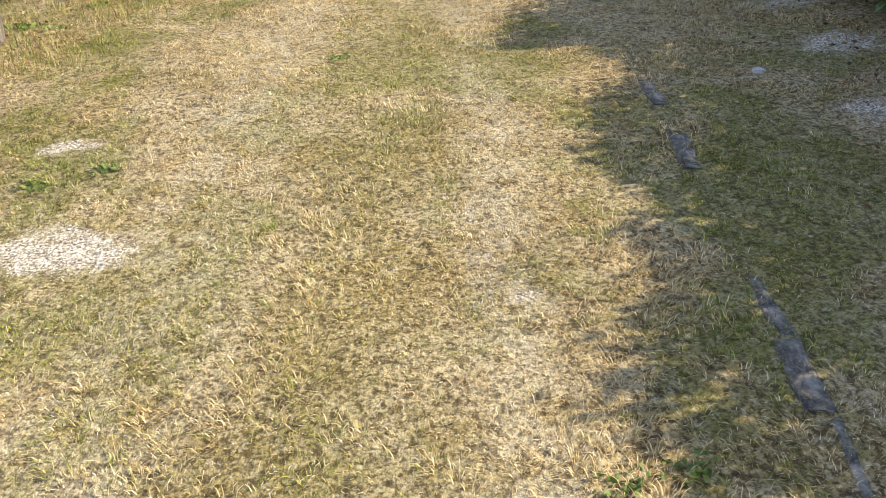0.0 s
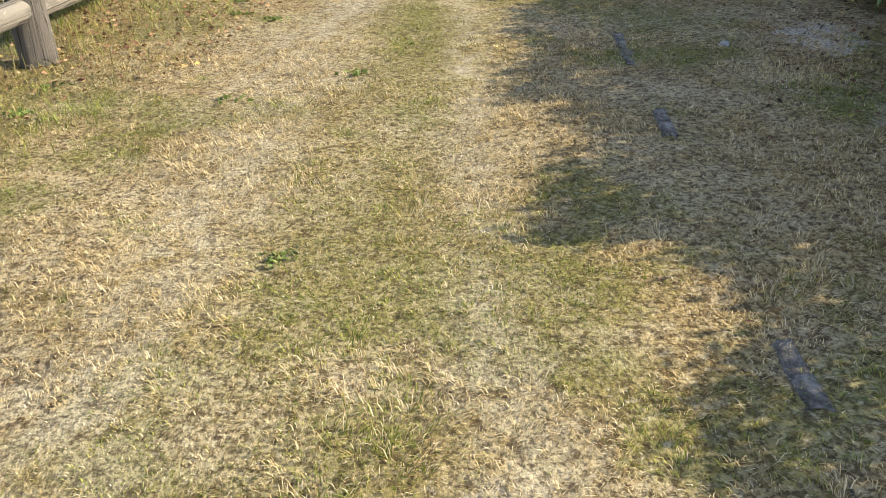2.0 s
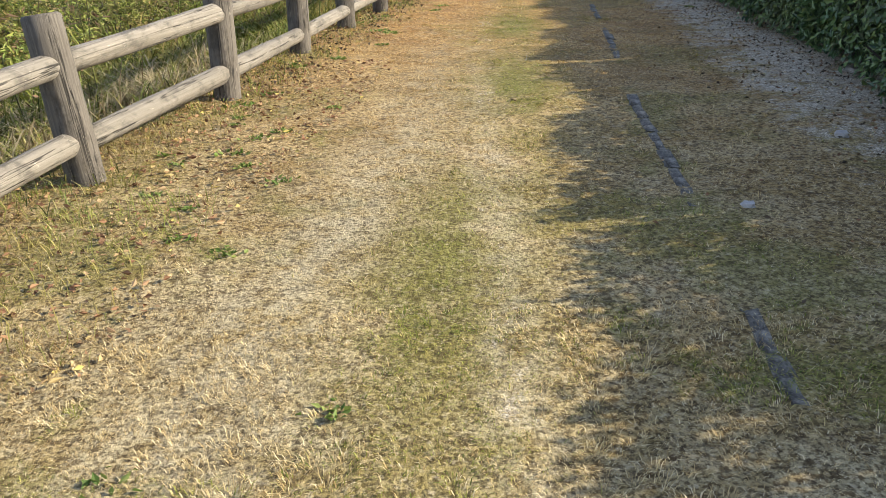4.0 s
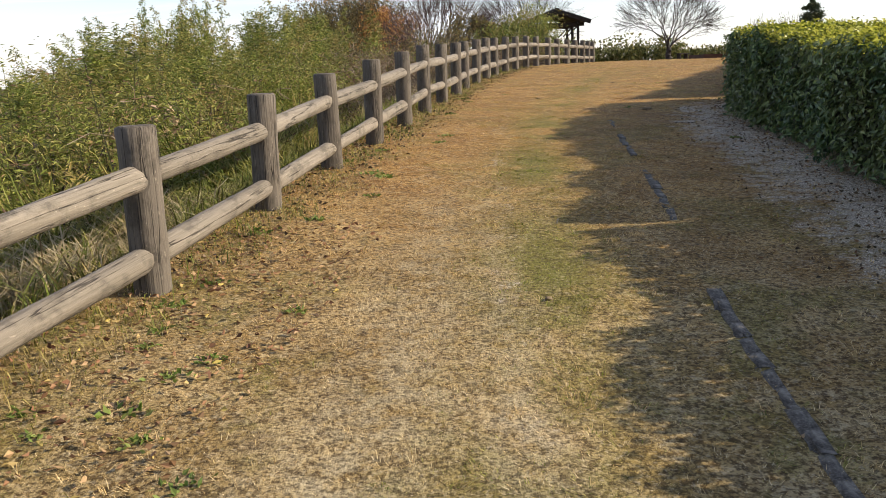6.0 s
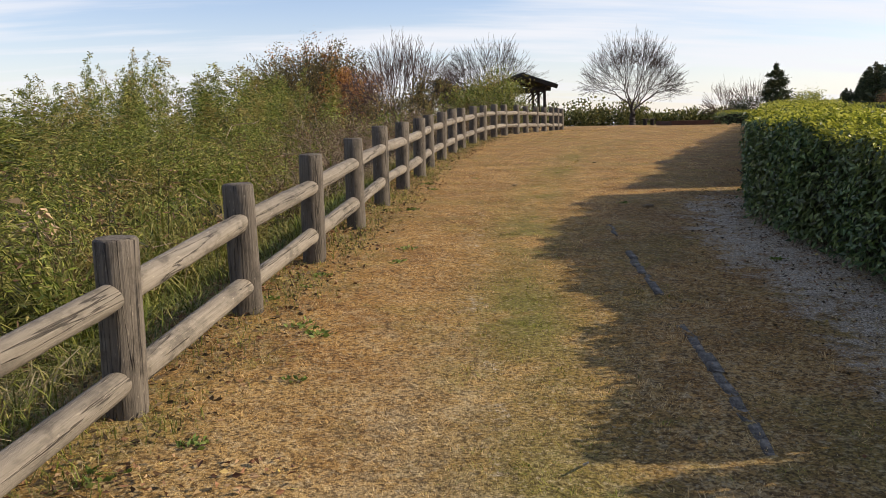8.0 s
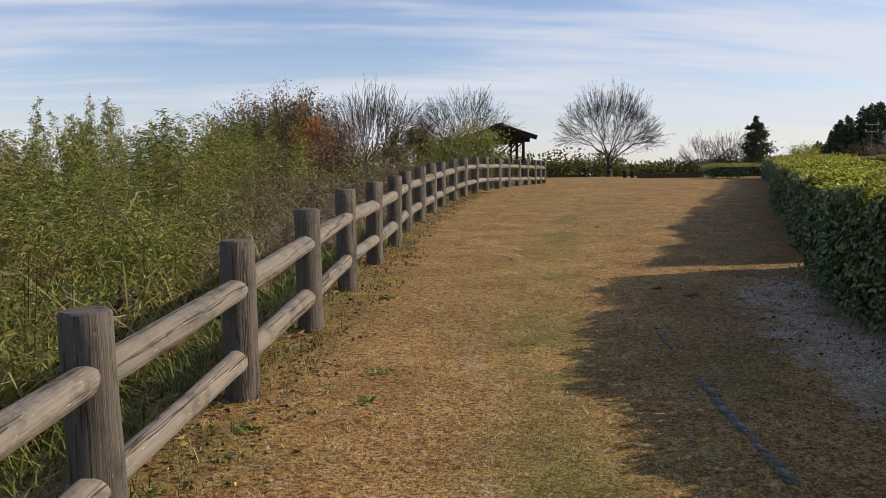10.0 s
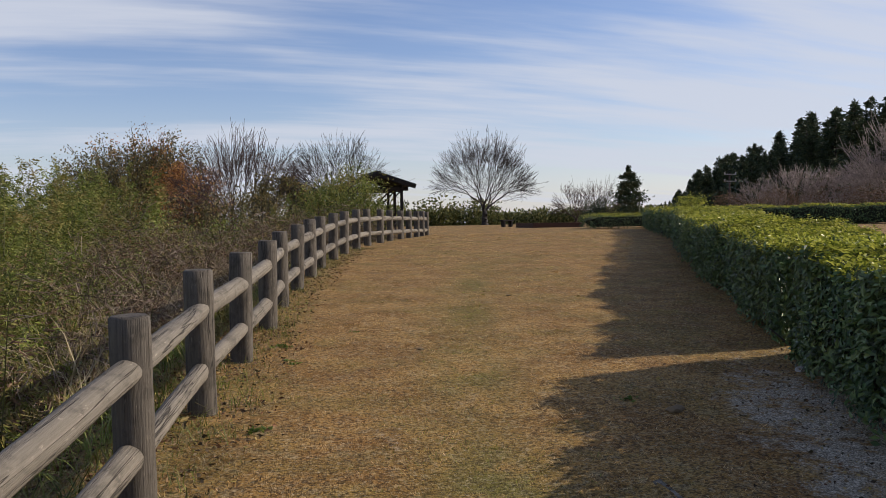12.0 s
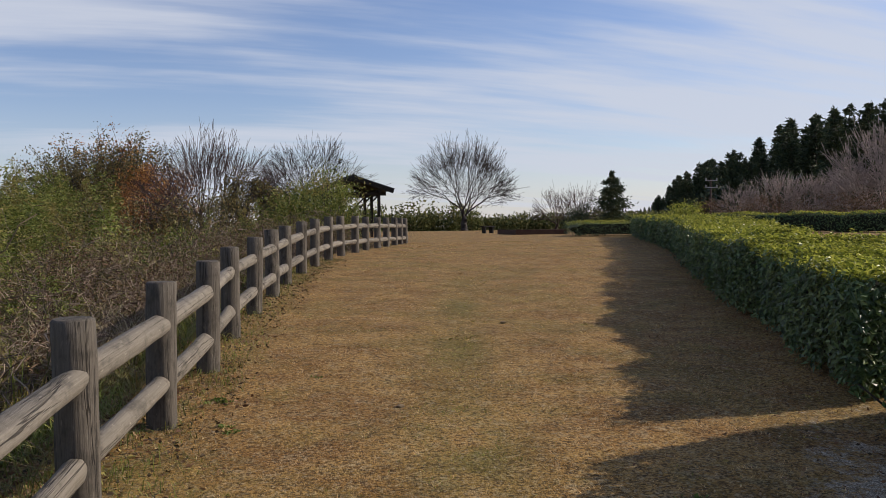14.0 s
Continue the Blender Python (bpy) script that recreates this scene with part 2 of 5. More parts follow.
M_REED = leafy("dry_reed", [(0.0, (0.20, 0.14, 0.07)), (0.5, (0.36, 0.28, 0.15)), (1.0, (0.52, 0.44, 0.28))], 0.7, 0.25, 0.25)
M_VINE = leafy("dead_vine", [(0.0, (0.085, 0.055, 0.04)), (0.6, (0.22, 0.155, 0.115)), (1.0, (0.42, 0.33, 0.25))], 0.85, 0.2, 0.1)
M_RUST = leafy("autumn_leaf", [(0.0, (0.17, 0.06, 0.022)), (0.5, (0.40, 0.16, 0.045)), (1.0, (0.55, 0.31, 0.09))], 0.6, 0.3, 0.3)
M_DUSK = leafy("dull_leaf", [(0.0, (0.045, 0.045, 0.016)), (0.6, (0.15, 0.125, 0.042)), (1.0, (0.28, 0.18, 0.06))], 0.6, 0.3, 0.25)
M_CONIFER = leafy("conifer_needles", [(0.0, (0.016, 0.034, 0.018)), (0.6, (0.04, 0.066, 0.03)), (1.0, (0.08, 0.10, 0.04))], 0.6, 0.3, 0.1)
M_TWIG = rough_color("grey_brown_twig", [(0.3, (0.05, 0.034, 0.03)), (0.7, (0.125, 0.085, 0.075))], 3.0)
M_HILL_TWIG = rough_color("pale_grey_twig", [(0.3, (0.19, 0.155, 0.14)), (0.7, (0.42, 0.345, 0.31))], 3.0)
M_THICKET = leafy("withered_leaf", [(0.0, (0.07, 0.04, 0.028)), (0.6, (0.16, 0.09, 0.055)), (1.0, (0.28, 0.17, 0.10))], 0.7, 0.2, 0.25)
M_TIMBER = rough_color("dark_stained_timber", [(0.3, (0.014, 0.011, 0.009)), (0.7, (0.035, 0.028, 0.023))], 5.0)
M_ROOF = rough_color("dark_roof_sheet", [(0.3, (0.022, 0.021, 0.021)), (0.7, (0.042, 0.04, 0.04))], 4.0, 0.85, spec=0.15)
M_CULM = rough_color("bamboo_culm", [(0.3, (0.06, 0.065, 0.02)), (0.7, (0.17, 0.15, 0.06))], 4.0, 0.5)

M_WEED = leafy("weed_leaf", [(0.0, (0.06, 0.11, 0.02)), (0.6, (0.14, 0.21, 0.04)), (1.0, (0.26, 0.30, 0.08))])
M_LITTER = leafy("fallen_leaf", [(0.0, (0.10, 0.05, 0.03)), (0.5, (0.26, 0.13, 0.07)), (0.85, (0.40, 0.27, 0.15)), (1.0, (0.46, 0.36, 0.10))], 0.8, 0.2, 0.1)
M_LITTER_DARK = leafy("dead_leaf", [(0.0, (0.03, 0.022, 0.016)), (0.6, (0.09, 0.06, 0.04)), (1.0, (0.22, 0.16, 0.10))], 0.85, 0.2, 0.1)
M_STONE = rough_color("pale_stone", [(0.3, (0.25, 0.23, 0.21)), (0.7, (0.50, 0.47, 0.43))], 20.0)

M_PALE_LEAF = leafy("pale_dead_leaf", [(0.0, (0.34, 0.22, 0.13)), (1.0, (0.50, 0.37, 0.24))], 0.8, 0.2, 0.2)
M_HEDGEROW = leafy("hedgerow_leaf", [(0.0, (0.04, 0.055, 0.018)), (0.6, (0.13, 0.15, 0.042)), (1.0, (0.29, 0.26, 0.085))], 0.7, 0.2, 0.2)
M_BROWN_TIMBER = rough_color("brown_timber", [(0.3, (0.045, 0.022, 0.014)), (0.7, (0.10, 0.05, 0.03))], 5.0)

M_PETAL = leafy("red_petal", [(0.0, (0.22, 0.015, 0.02)), (1.0, (0.38, 0.04, 0.045))], 0.5, 0.3, 0.3)
M_VERGE = leafy("yellow_green_grass", [(0.0, (0.10, 0.13, 0.02)), (0.5, (0.26, 0.27, 0.06)), (1.0, (0.50, 0.42, 0.16))], 0.7, 0.2, 0.3, 0.8)

# ---- mesh tools ----
rng = np.random.default_rng(7)


def mesh_of(name, verts, faces, mats, index=None, smooth=False):
    """A mesh from arrays; faces is an (n, 3) or (n, 4) array."""
    verts, faces = np.asarray(verts, np.float32), np.asarray(faces, np.int32)
    me = bpy.data.meshes.new(name)
    k = faces.shape[1]
    me.vertices.add(len(verts))
    me.vertices.foreach_set("co", verts.ravel())
    me.loops.add(faces.size)
    me.loops.foreach_set("vertex_index", faces.ravel())
    me.polygons.add(len(faces))
    me.polygons.foreach_set("loop_start", np.arange(0, faces.size, k, dtype=np.int32))
    me.polygons.foreach_set("loop_total", np.full(len(faces), k, np.int32))
    for mat in (mats if isinstance(mats, (list, tuple)) else [mats]):
        me.materials.append(mat)
    if index is not None:
        me.polygons.foreach_set("material_index", np.asarray(index, np.int32))
    me.polygons.foreach_set("use_smooth", np.full(len(faces), smooth))
    me.update(calc_edges=True)
    return me


def unit(v):
    return v / np.maximum(np.linalg.norm(v, axis=-1, keepdims=True), 1e-9)


def leaf_arrays(base, along, length, width, fold=0.25):
    """Folded four-cornered leaves: base (n, 3), along (n, 3), length and width (n,)."""
    k = len(base)
    along = unit(along)
    side = unit(np.cross(along, rng.normal(size=(k, 3))))
    lift = np.cross(side, along)
    length, width = np.asarray(length)[:, None] * np.ones((k, 1)), np.asarray(width)[:, None] * np.ones((k, 1))
    mid = base + along * length * 0.45
    a = mid + side * width * 0.5 + lift * width * fold
    b = mid - side * width * 0.5 + lift * width * fold
    tip = base + along * length
    verts = np.stack([base, a, tip, b], 1).reshape(-1, 3)
    i = np.arange(k)[:, None] * 4
    return verts, np.concatenate([i + [0, 1, 2], i + [0, 2, 3]])


def flat_leaf_arrays(base, normal, length, width, fold=0.18):
    """Broad leaves lying across a surface: normal (n, 3) is the way each one faces; a raised midrib fold gives them two lit halves."""
    k = len(base)
    normal = unit(normal)
    along = unit(np.cross(normal, rng.normal(size=(k, 3))))
    side = np.cross(along, normal)
    length, width = np.asarray(length)[:, None], np.asarray(width)[:, None]
    a = base + side * width * 0.5 + along * length * -0.05 + normal * width * fold
    b = base - side * width * 0.5 + along * length * -0.05 + normal * width * fold
    verts = np.stack([base - along * length * 0.5, a, base + along * length * 0.5 - normal * length * 0.12, b], 1).reshape(-1, 3)
    i = np.arange(k)[:, None] * 4
    return verts, np.concatenate([i + [0, 1, 2], i + [0, 2, 3]])


def blade_arrays(base, lean, length, width, droop, segs=3):
    """Curved tapering blades: lean (n, 2) is the way they fall, droop how far."""
    k = len(base)
    lean = unit(lean)
    side = np.stack([-lean[:, 1], lean[:, 0], np.zeros(k)], 1)
    rows = []
    for s in range(segs + 1):
        t = s / segs
        out = length * droop * t ** 1.6
        rise = length * (t - droop * 0.75 * t ** 2.4)
        mid = base + np.column_stack([lean * out[:, None], rise])
        w = (width * (1 - t) ** 0.6 * (0.6 + 0.4 * min(1, t * 3 + 0.3)))[:, None]
        if s < segs:
            rows += [mid - side * w * 0.5, mid + side * w * 0.5]
        else:
            rows.append(mid)
    verts = np.stack(rows, 1).reshape(-1, 3)
    per = 2 * segs + 1
    i = np.arange(k)[:, None] * per
    tris = []
    for s in range(segs - 1):
        tris += [i + [2 * s, 2 * s + 1, 2 * s + 3], i + [2 * s, 2 * s + 3, 2 * s + 2]]
    tris.append(i + [2 * segs - 2, 2 * segs - 1, 2 * segs])
    return verts, np.concatenate(tris)


def tube_arrays(p0, p1, r0, r1, sides=5):
    """Open tapered tubes between point pairs."""
    p0, p1 = np.asarray(p0, float), np.asarray(p1, float)
    k = len(p0)
    d = unit(p1 - p0)
    ref = np.where(np.abs(d[:, 2:]) > 0.9, [[1.0, 0, 0]], [[0, 0, 1.0]])
    u = unit(np.cross(d, ref))
    v = np.cross(d, u)
    ang = np.arange(sides) * 2 * np.pi / sides
    ring = u[:, None] * np.cos(ang)[None, :, None] + v[:, None] * np.sin(ang)[None, :, None]
    a = p0[:, None] + ring * np.asarray(r0)[:, None, None]
    b = p1[:, None] + ring * np.asarray(r1)[:, None, None]
    verts = np.concatenate([a, b], 1).reshape(-1, 3)
    i = np.arange(k)[:, None] * 2 * sides
    faces = [i + [j, (j + 1) % sides, sides + (j + 1) % sides, sides + j] for j in range(sides)]
    return verts, np.concatenate(faces)


def join(pieces):
    verts, faces, at = [], [], 0
    for v, f in pieces:
        verts.append(v)
        faces.append(f + at)
        at += len(v)
    return np.concatenate(verts), np.concatenate(faces)


def part(name, me, parent, label=""):
    ob = new(name, me)
    ob.parent = parent
    if label:
        tagged(ob, label)
    return ob


def thing(name, label, category, at=(0, 0, 0), turn=0.0, group="", kind="", data=None):
    ob = new(name, data)
    ob.matrix_world = pose(*at, 0, 0, turn)
    return tagged(ob, label, category, group, kind)


def bm_mesh(name, bm, mat, smooth=False):
    me = bpy.data.meshes.new(name)
    bm.to_mesh(me)
    bm.free()
    me.materials.append(mat)
    if smooth:
        for p in me.polygons:
            p.use_smooth = True
    return me


def box_bm(size, at=(0, 0, 0), bevel=0.01, bm=None):
    bm = bm or bmesh.new()
    made = bmesh.ops.create_cube(bm, size=1.0, matrix=Matrix.Translation(at) @ Matrix.Diagonal((*size, 1)))
    if bevel:
        edges = list({e for v in made["verts"] for e in v.link_edges})
        bmesh.ops.bevel(bm, geom=edges, offset=bevel, segments=1, affect="EDGES")
    return bm


# ---- the lie of the land ----
GROUND_Y = [-60, -30, -2, 0, 2, 4, 6, 8, 10, 12, 14, 16, 18, 20, 22, 24, 26, 28, 30, 33, 36, 42, 60, 90, 110, 400]
GROUND_Z = [-7, -4.2, -0.31, 0, 0.31, 0.64, 0.89, 1.12, 1.32, 1.47, 1.58, 1.68, 1.78, 1.87, 1.95, 2.03, 2.11, 2.19, 2.26, 2.35, 2.42, 2.5, 2.52, 2.46, 2.0, -6]
POSTS = [(-2.85, 3.46, 1.50), (-2.38, 5.12, 1.76), (-1.98, 6.78, 1.93), (-1.75, 8.50, 2.03), (-1.38, 10.25, 2.19), (-1.12, 12.01, 2.29),
         (-0.88, 13.73, 2.42), (-0.61, 15.39, 2.54), (-0.36, 17.05, 2.65), (-0.13, 18.72, 2.76), (0.12, 20.38, 2.81), (0.37, 22.07, 2.88), (0.57, 23.78, 2.95),
         (0.86, 25.45, 3.02), (1.18, 27.0, 3.10), (1.46, 28.6, 3.15), (1.86, 30.4, 3.23), (2.27, 32.1, 3.29), (2.73, 33.7, 3.34), (3.21, 35.2, 3.36), (3.77, 36.7, 3.36),
         (4.25, 38.0, 3.36), (4.79, 39.3, 3.36), (5.27, 40.4, 3.36), (5.70, 41.4, 3.35), (6.05, 42.2, 3.35), (6.36, 43.0, 3.33)]
FENCE_Y = [0.0] + [p[1] for p in POSTS] + [60, 120]
FENCE_X = [-3.2] + [p[0] for p in POSTS] + [7.0, 7.0]


def smoothstep(a, b, v):
    t = np.clip((v - a) / (b - a), 0, 1)
    return t * t * (3 - 2 * t)


def ripple(x, y):
    return 0.012 * np.sin(x * 2.3 + y * 0.9) * np.sin(y * 1.7 - x * 0.6) + 0.008 * np.sin(x * 5.1 + 1.3) * np.sin(y * 4.3)


def ground_z(x, y):
    x, y = np.asarray(x, float), np.asarray(y, float)
    z = np.interp(y, GROUND_Y, GROUND_Z) + ripple(x, y)
    off = np.interp(y, FENCE_Y, FENCE_X) - x
    z = z - 0.42 * smoothstep(0.3, 1.5, off) - 2.4 * smoothstep(1.4, 14.0, off) - 5.0 * smoothstep(16.0, 80.0, off)
    far = np.hypot(x, y)
    z = z - 8.0 * smoothstep(150, 500, far)
    hill = np.exp(-(((x - 135) / 48.0) ** 2 + ((y - 150) / 55.0) ** 2)) * 16.0
    return z + hill


LANE_Y = [0, 3, 7, 9, 14, 18, 22, 30]
LANE_X = [-0.3, -0.2, 0.1, 0.55, 0.95, 1.55, 2.5, 4.8]


def paint_lanes(me):
    """Where feet and wheels have worn the lawn pale, and the greener lane between."""
    co = np.empty(len(me.vertices) * 3, np.float32)
    me.vertices.foreach_get("co", co)
    x, y = co[0::3], co[1::3]
    mid = np.interp(y, LANE_Y, LANE_X)
    lane = (0.8 + 0.7 * smoothstep(4, 9, y)) * np.exp(-((x - mid) / 0.40) ** 2) * (0.72 + 0.28 * np.sin(y * 1.9 + x)) * smoothstep(34, 25, y) * (1 - 0.35 * smoothstep(14, 22, y))
    side = np.interp(y, FENCE_Y, FENCE_X)
    lane = np.maximum(lane, 0.75 * np.exp(-((x - side - 0.15) / 0.35) ** 2) * (0.6 + 0.4 * np.sin(y * 2.3)) * smoothstep(14, 6, y))
    trod = 0.6 * np.exp(-((x - mid + 0.62) / 0.26) ** 2) * smoothstep(15, 7, y)
    trod = np.maximum(trod, 0.6 * np.exp(-((x - np.interp(y, [0, 8, 14, 20], [0.25, 0.38, 0.45, 0.9])) / 0.13) ** 2) * smoothstep(15, 8, y))
    for key, values in (("lane", lane), ("trod", trod)):
        me.attributes.new(key, "FLOAT", "POINT").data.foreach_set("value", values.astype(np.float32))


def make_land():
    def lines(lo, hi, fine, reach, grow=1.22):
        core = list(np.arange(lo, hi + 1e-6, fine))
        step, a, b = fine, core[0], core[-1]
        before, after = [], []
        while -a < reach or b < reach:
            step *= grow
            a, b = a - step, b + step
            before.append(a)
            after.append(b)
        return np.array(before[::-1] + core + after)
    xs, ys = lines(-4.0, 8.0, 0.1, 3000), lines(0.0, 34.0, 0.1, 3000)
    X, Y = np.meshgrid(xs, ys)
    Z = ground_z(X, Y)
    nx, ny = len(xs), len(ys)
    i = (np.arange(ny - 1)[:, None] * nx + np.arange(nx - 1)[None]).ravel()[:, None]
    me = mesh_of("ground", np.stack([X, Y, Z], -1).reshape(-1, 3), i + [0, 1, nx + 1, nx], M_GROUND, smooth=True)
    x, y = X.ravel(), Y.ravel()
    foot = np.interp(y, HEDGE_Y, HEDGE_X)
    gap = foot - x
    bare = (0.30 + 0.48 * smoothstep(6.5, 10.0, y)) * smoothstep(1.4, 0.3, gap) * smoothstep(-2.2, -1.6, gap) * smoothstep(21.5, 17.5, y)
    for cx, cy, rx, ry in ((-1.25, 2.78, 0.30, 0.17), (-1.45, 3.6, 0.17, 0.09), (-1.75, 2.45, 0.3, 0.3), (2.08, 3.6, 0.26, 0.15), (2.24, 4.4, 0.30, 0.20), (2.3, 5.4, 0.25, 0.3), (2.3, 6.7, 0.25, 0.4)):
        d = np.hypot((x - cx) / rx, (y - cy) / ry)
        bare = np.maximum(bare, 0.85 * smoothstep(1.7, 0.4, d))
    bare = np.maximum(bare, 0.38 * np.exp(-((x - np.interp(y, [0, 8, 14, 20], [0.2, 0.38, 0.6, 1.2])) / 0.16) ** 2) * smoothstep(26, 14, y))
    wild = smoothstep(0.6, 1.6, np.interp(y, FENCE_Y, FENCE_X) - x)
    wild = np.maximum(wild, smoothstep(120, 160, np.hypot(x, y)))
    for key, values in (("bare", bare), ("wild", wild)):
        me.attributes.new(key, "FLOAT", "POINT").data.foreach_set("value", values.astype(np.float32))
    paint_lanes(me)
    thing("ground", "dry straw-coloured lawn with green tufts and bare gravelly patches", "ground", kind="structure", data=me)


# plan of the hedge's foot on the side of the path
HEDGE_Y = [-8, 0, 5, 8.5, 11, 13.5, 15.0, 16.3, 17.4, 18.6, 20.2, 21.2, 22.3, 25, 29.5, 33.7, 42, 49]
HEDGE_X = [2.2, 2.4, 2.62, 2.93, 3.10, 3.35, 3.5, 3.63, 3.9, 4.3, 5.08, 5.48, 6.0, 7.02, 9.02, 11.1, 14.5, 17.6]
make_land()


# ---- the fence ----
def log_mesh(name, length, radius, mat, axis, seed, rough=0.004, cap=0.012):
    """A round log with bevelled ends, a little uneven, along x (axis 0) or z (axis 2)."""
    r = np.random.default_rng(seed)
    sides, rings = 18, 9
    lobes = r.normal(size=(3, 2)) * rough
    stations = [(0, radius - cap), (cap, radius)] + [(length * (j + 1) / (rings + 1), radius) for j in range(rings)] + [(length - cap, radius), (length, radius - cap)]
    verts, at = [], np.arange(sides) * 2 * np.pi / sides
    for s, rad in stations:
        wob = sum(lobes[k, 0] * np.cos((k + 1) * at + lobes[k, 1] * 400 + s * (0.6 + k)) for k in range(3)) + r.normal(size=sides) * 0.0012
        rr = rad + wob
        u, v = rr * np.cos(at), rr * np.sin(at)
        w = np.full(sides, s)
        verts.append(np.stack([u, v, w] if axis == 2 else [w, u, v], 1))
    verts = np.concatenate(verts)
    bm = bmesh.new()
    vs = [bm.verts.new(v) for v in verts]
    for j in range(len(stations) - 1):
        for k in range(sides):
            q = [vs[j * sides + k], vs[j * sides + (k + 1) % sides], vs[(j + 1) * sides + (k + 1) % sides], vs[(j + 1) * sides + k]]
            f = bm.faces.new(q)
            f.smooth = True
    bm.faces.new(vs[:sides][::-1])
    bm.faces.new(vs[-sides:])
    bmesh.ops.recalc_face_normals(bm, faces=bm.faces)
    me = bpy.data.meshes.new(name)
    bm.to_mesh(me)
    bm.free()
    me.materials.append(mat)
    return me


def make_fence():
    fence = thing("fence", "weathered grey log fence of round posts with two rails", "fence", at=(POSTS[0][0], POSTS[0][1], 0))
    base = fence.matrix_world.inverted()
    r = random.Random(3)
    posts = [log_mesh("post", 1.15, 0.097, M_POST, 2, k) for k in range(4)]
    for j, (x, y, top) in enumerate(POSTS):
        ob = part("post", posts[j % 4], fence)
        ob.matrix_basis = base @ pose(x, y, top - 1.15 + r.uniform(-0.01, 0.01), r.uniform(-1, 1), r.uniform(-1, 1), r.uniform(0, 360))
        if j == 3:      # one post has heeled over towards the bank
            ob.matrix_basis = base @ pose(x + 0.05, y, top - 1.14, 0, -7.0, 0)
    for drop in (0.255, 0.655):
        for j, (a, b) in enumerate(zip(POSTS, POSTS[1:])):
            p, q = Vector((a[0], a[1], a[2] - drop)), Vector((b[0], b[1], b[2] - drop))
            heel = 0.12 * (0.80 - drop)
            p.x, q.x = p.x - heel * (j == 3), q.x - heel * (j == 2)
            d = (q - p).normalized()
            p, q = p + d * 0.05, q - d * 0.055
            p.z, q.z = p.z + r.uniform(-0.012, 0.012), q.z + r.uniform(-0.012, 0.012)
            me = log_mesh("rail", (q - p).length, 0.064 + r.uniform(-0.003, 0.003), M_RAIL, 0, 50 + j, 0.003, 0.006)
            ob = part("rail", me, fence)
            ob.matrix_basis = base @ Matrix.Translation(p) @ (q - p).to_track_quat("X", "Z").to_matrix().to_4x4() @ pose(0, 0, 0, r.uniform(0, 360))


make_fence()


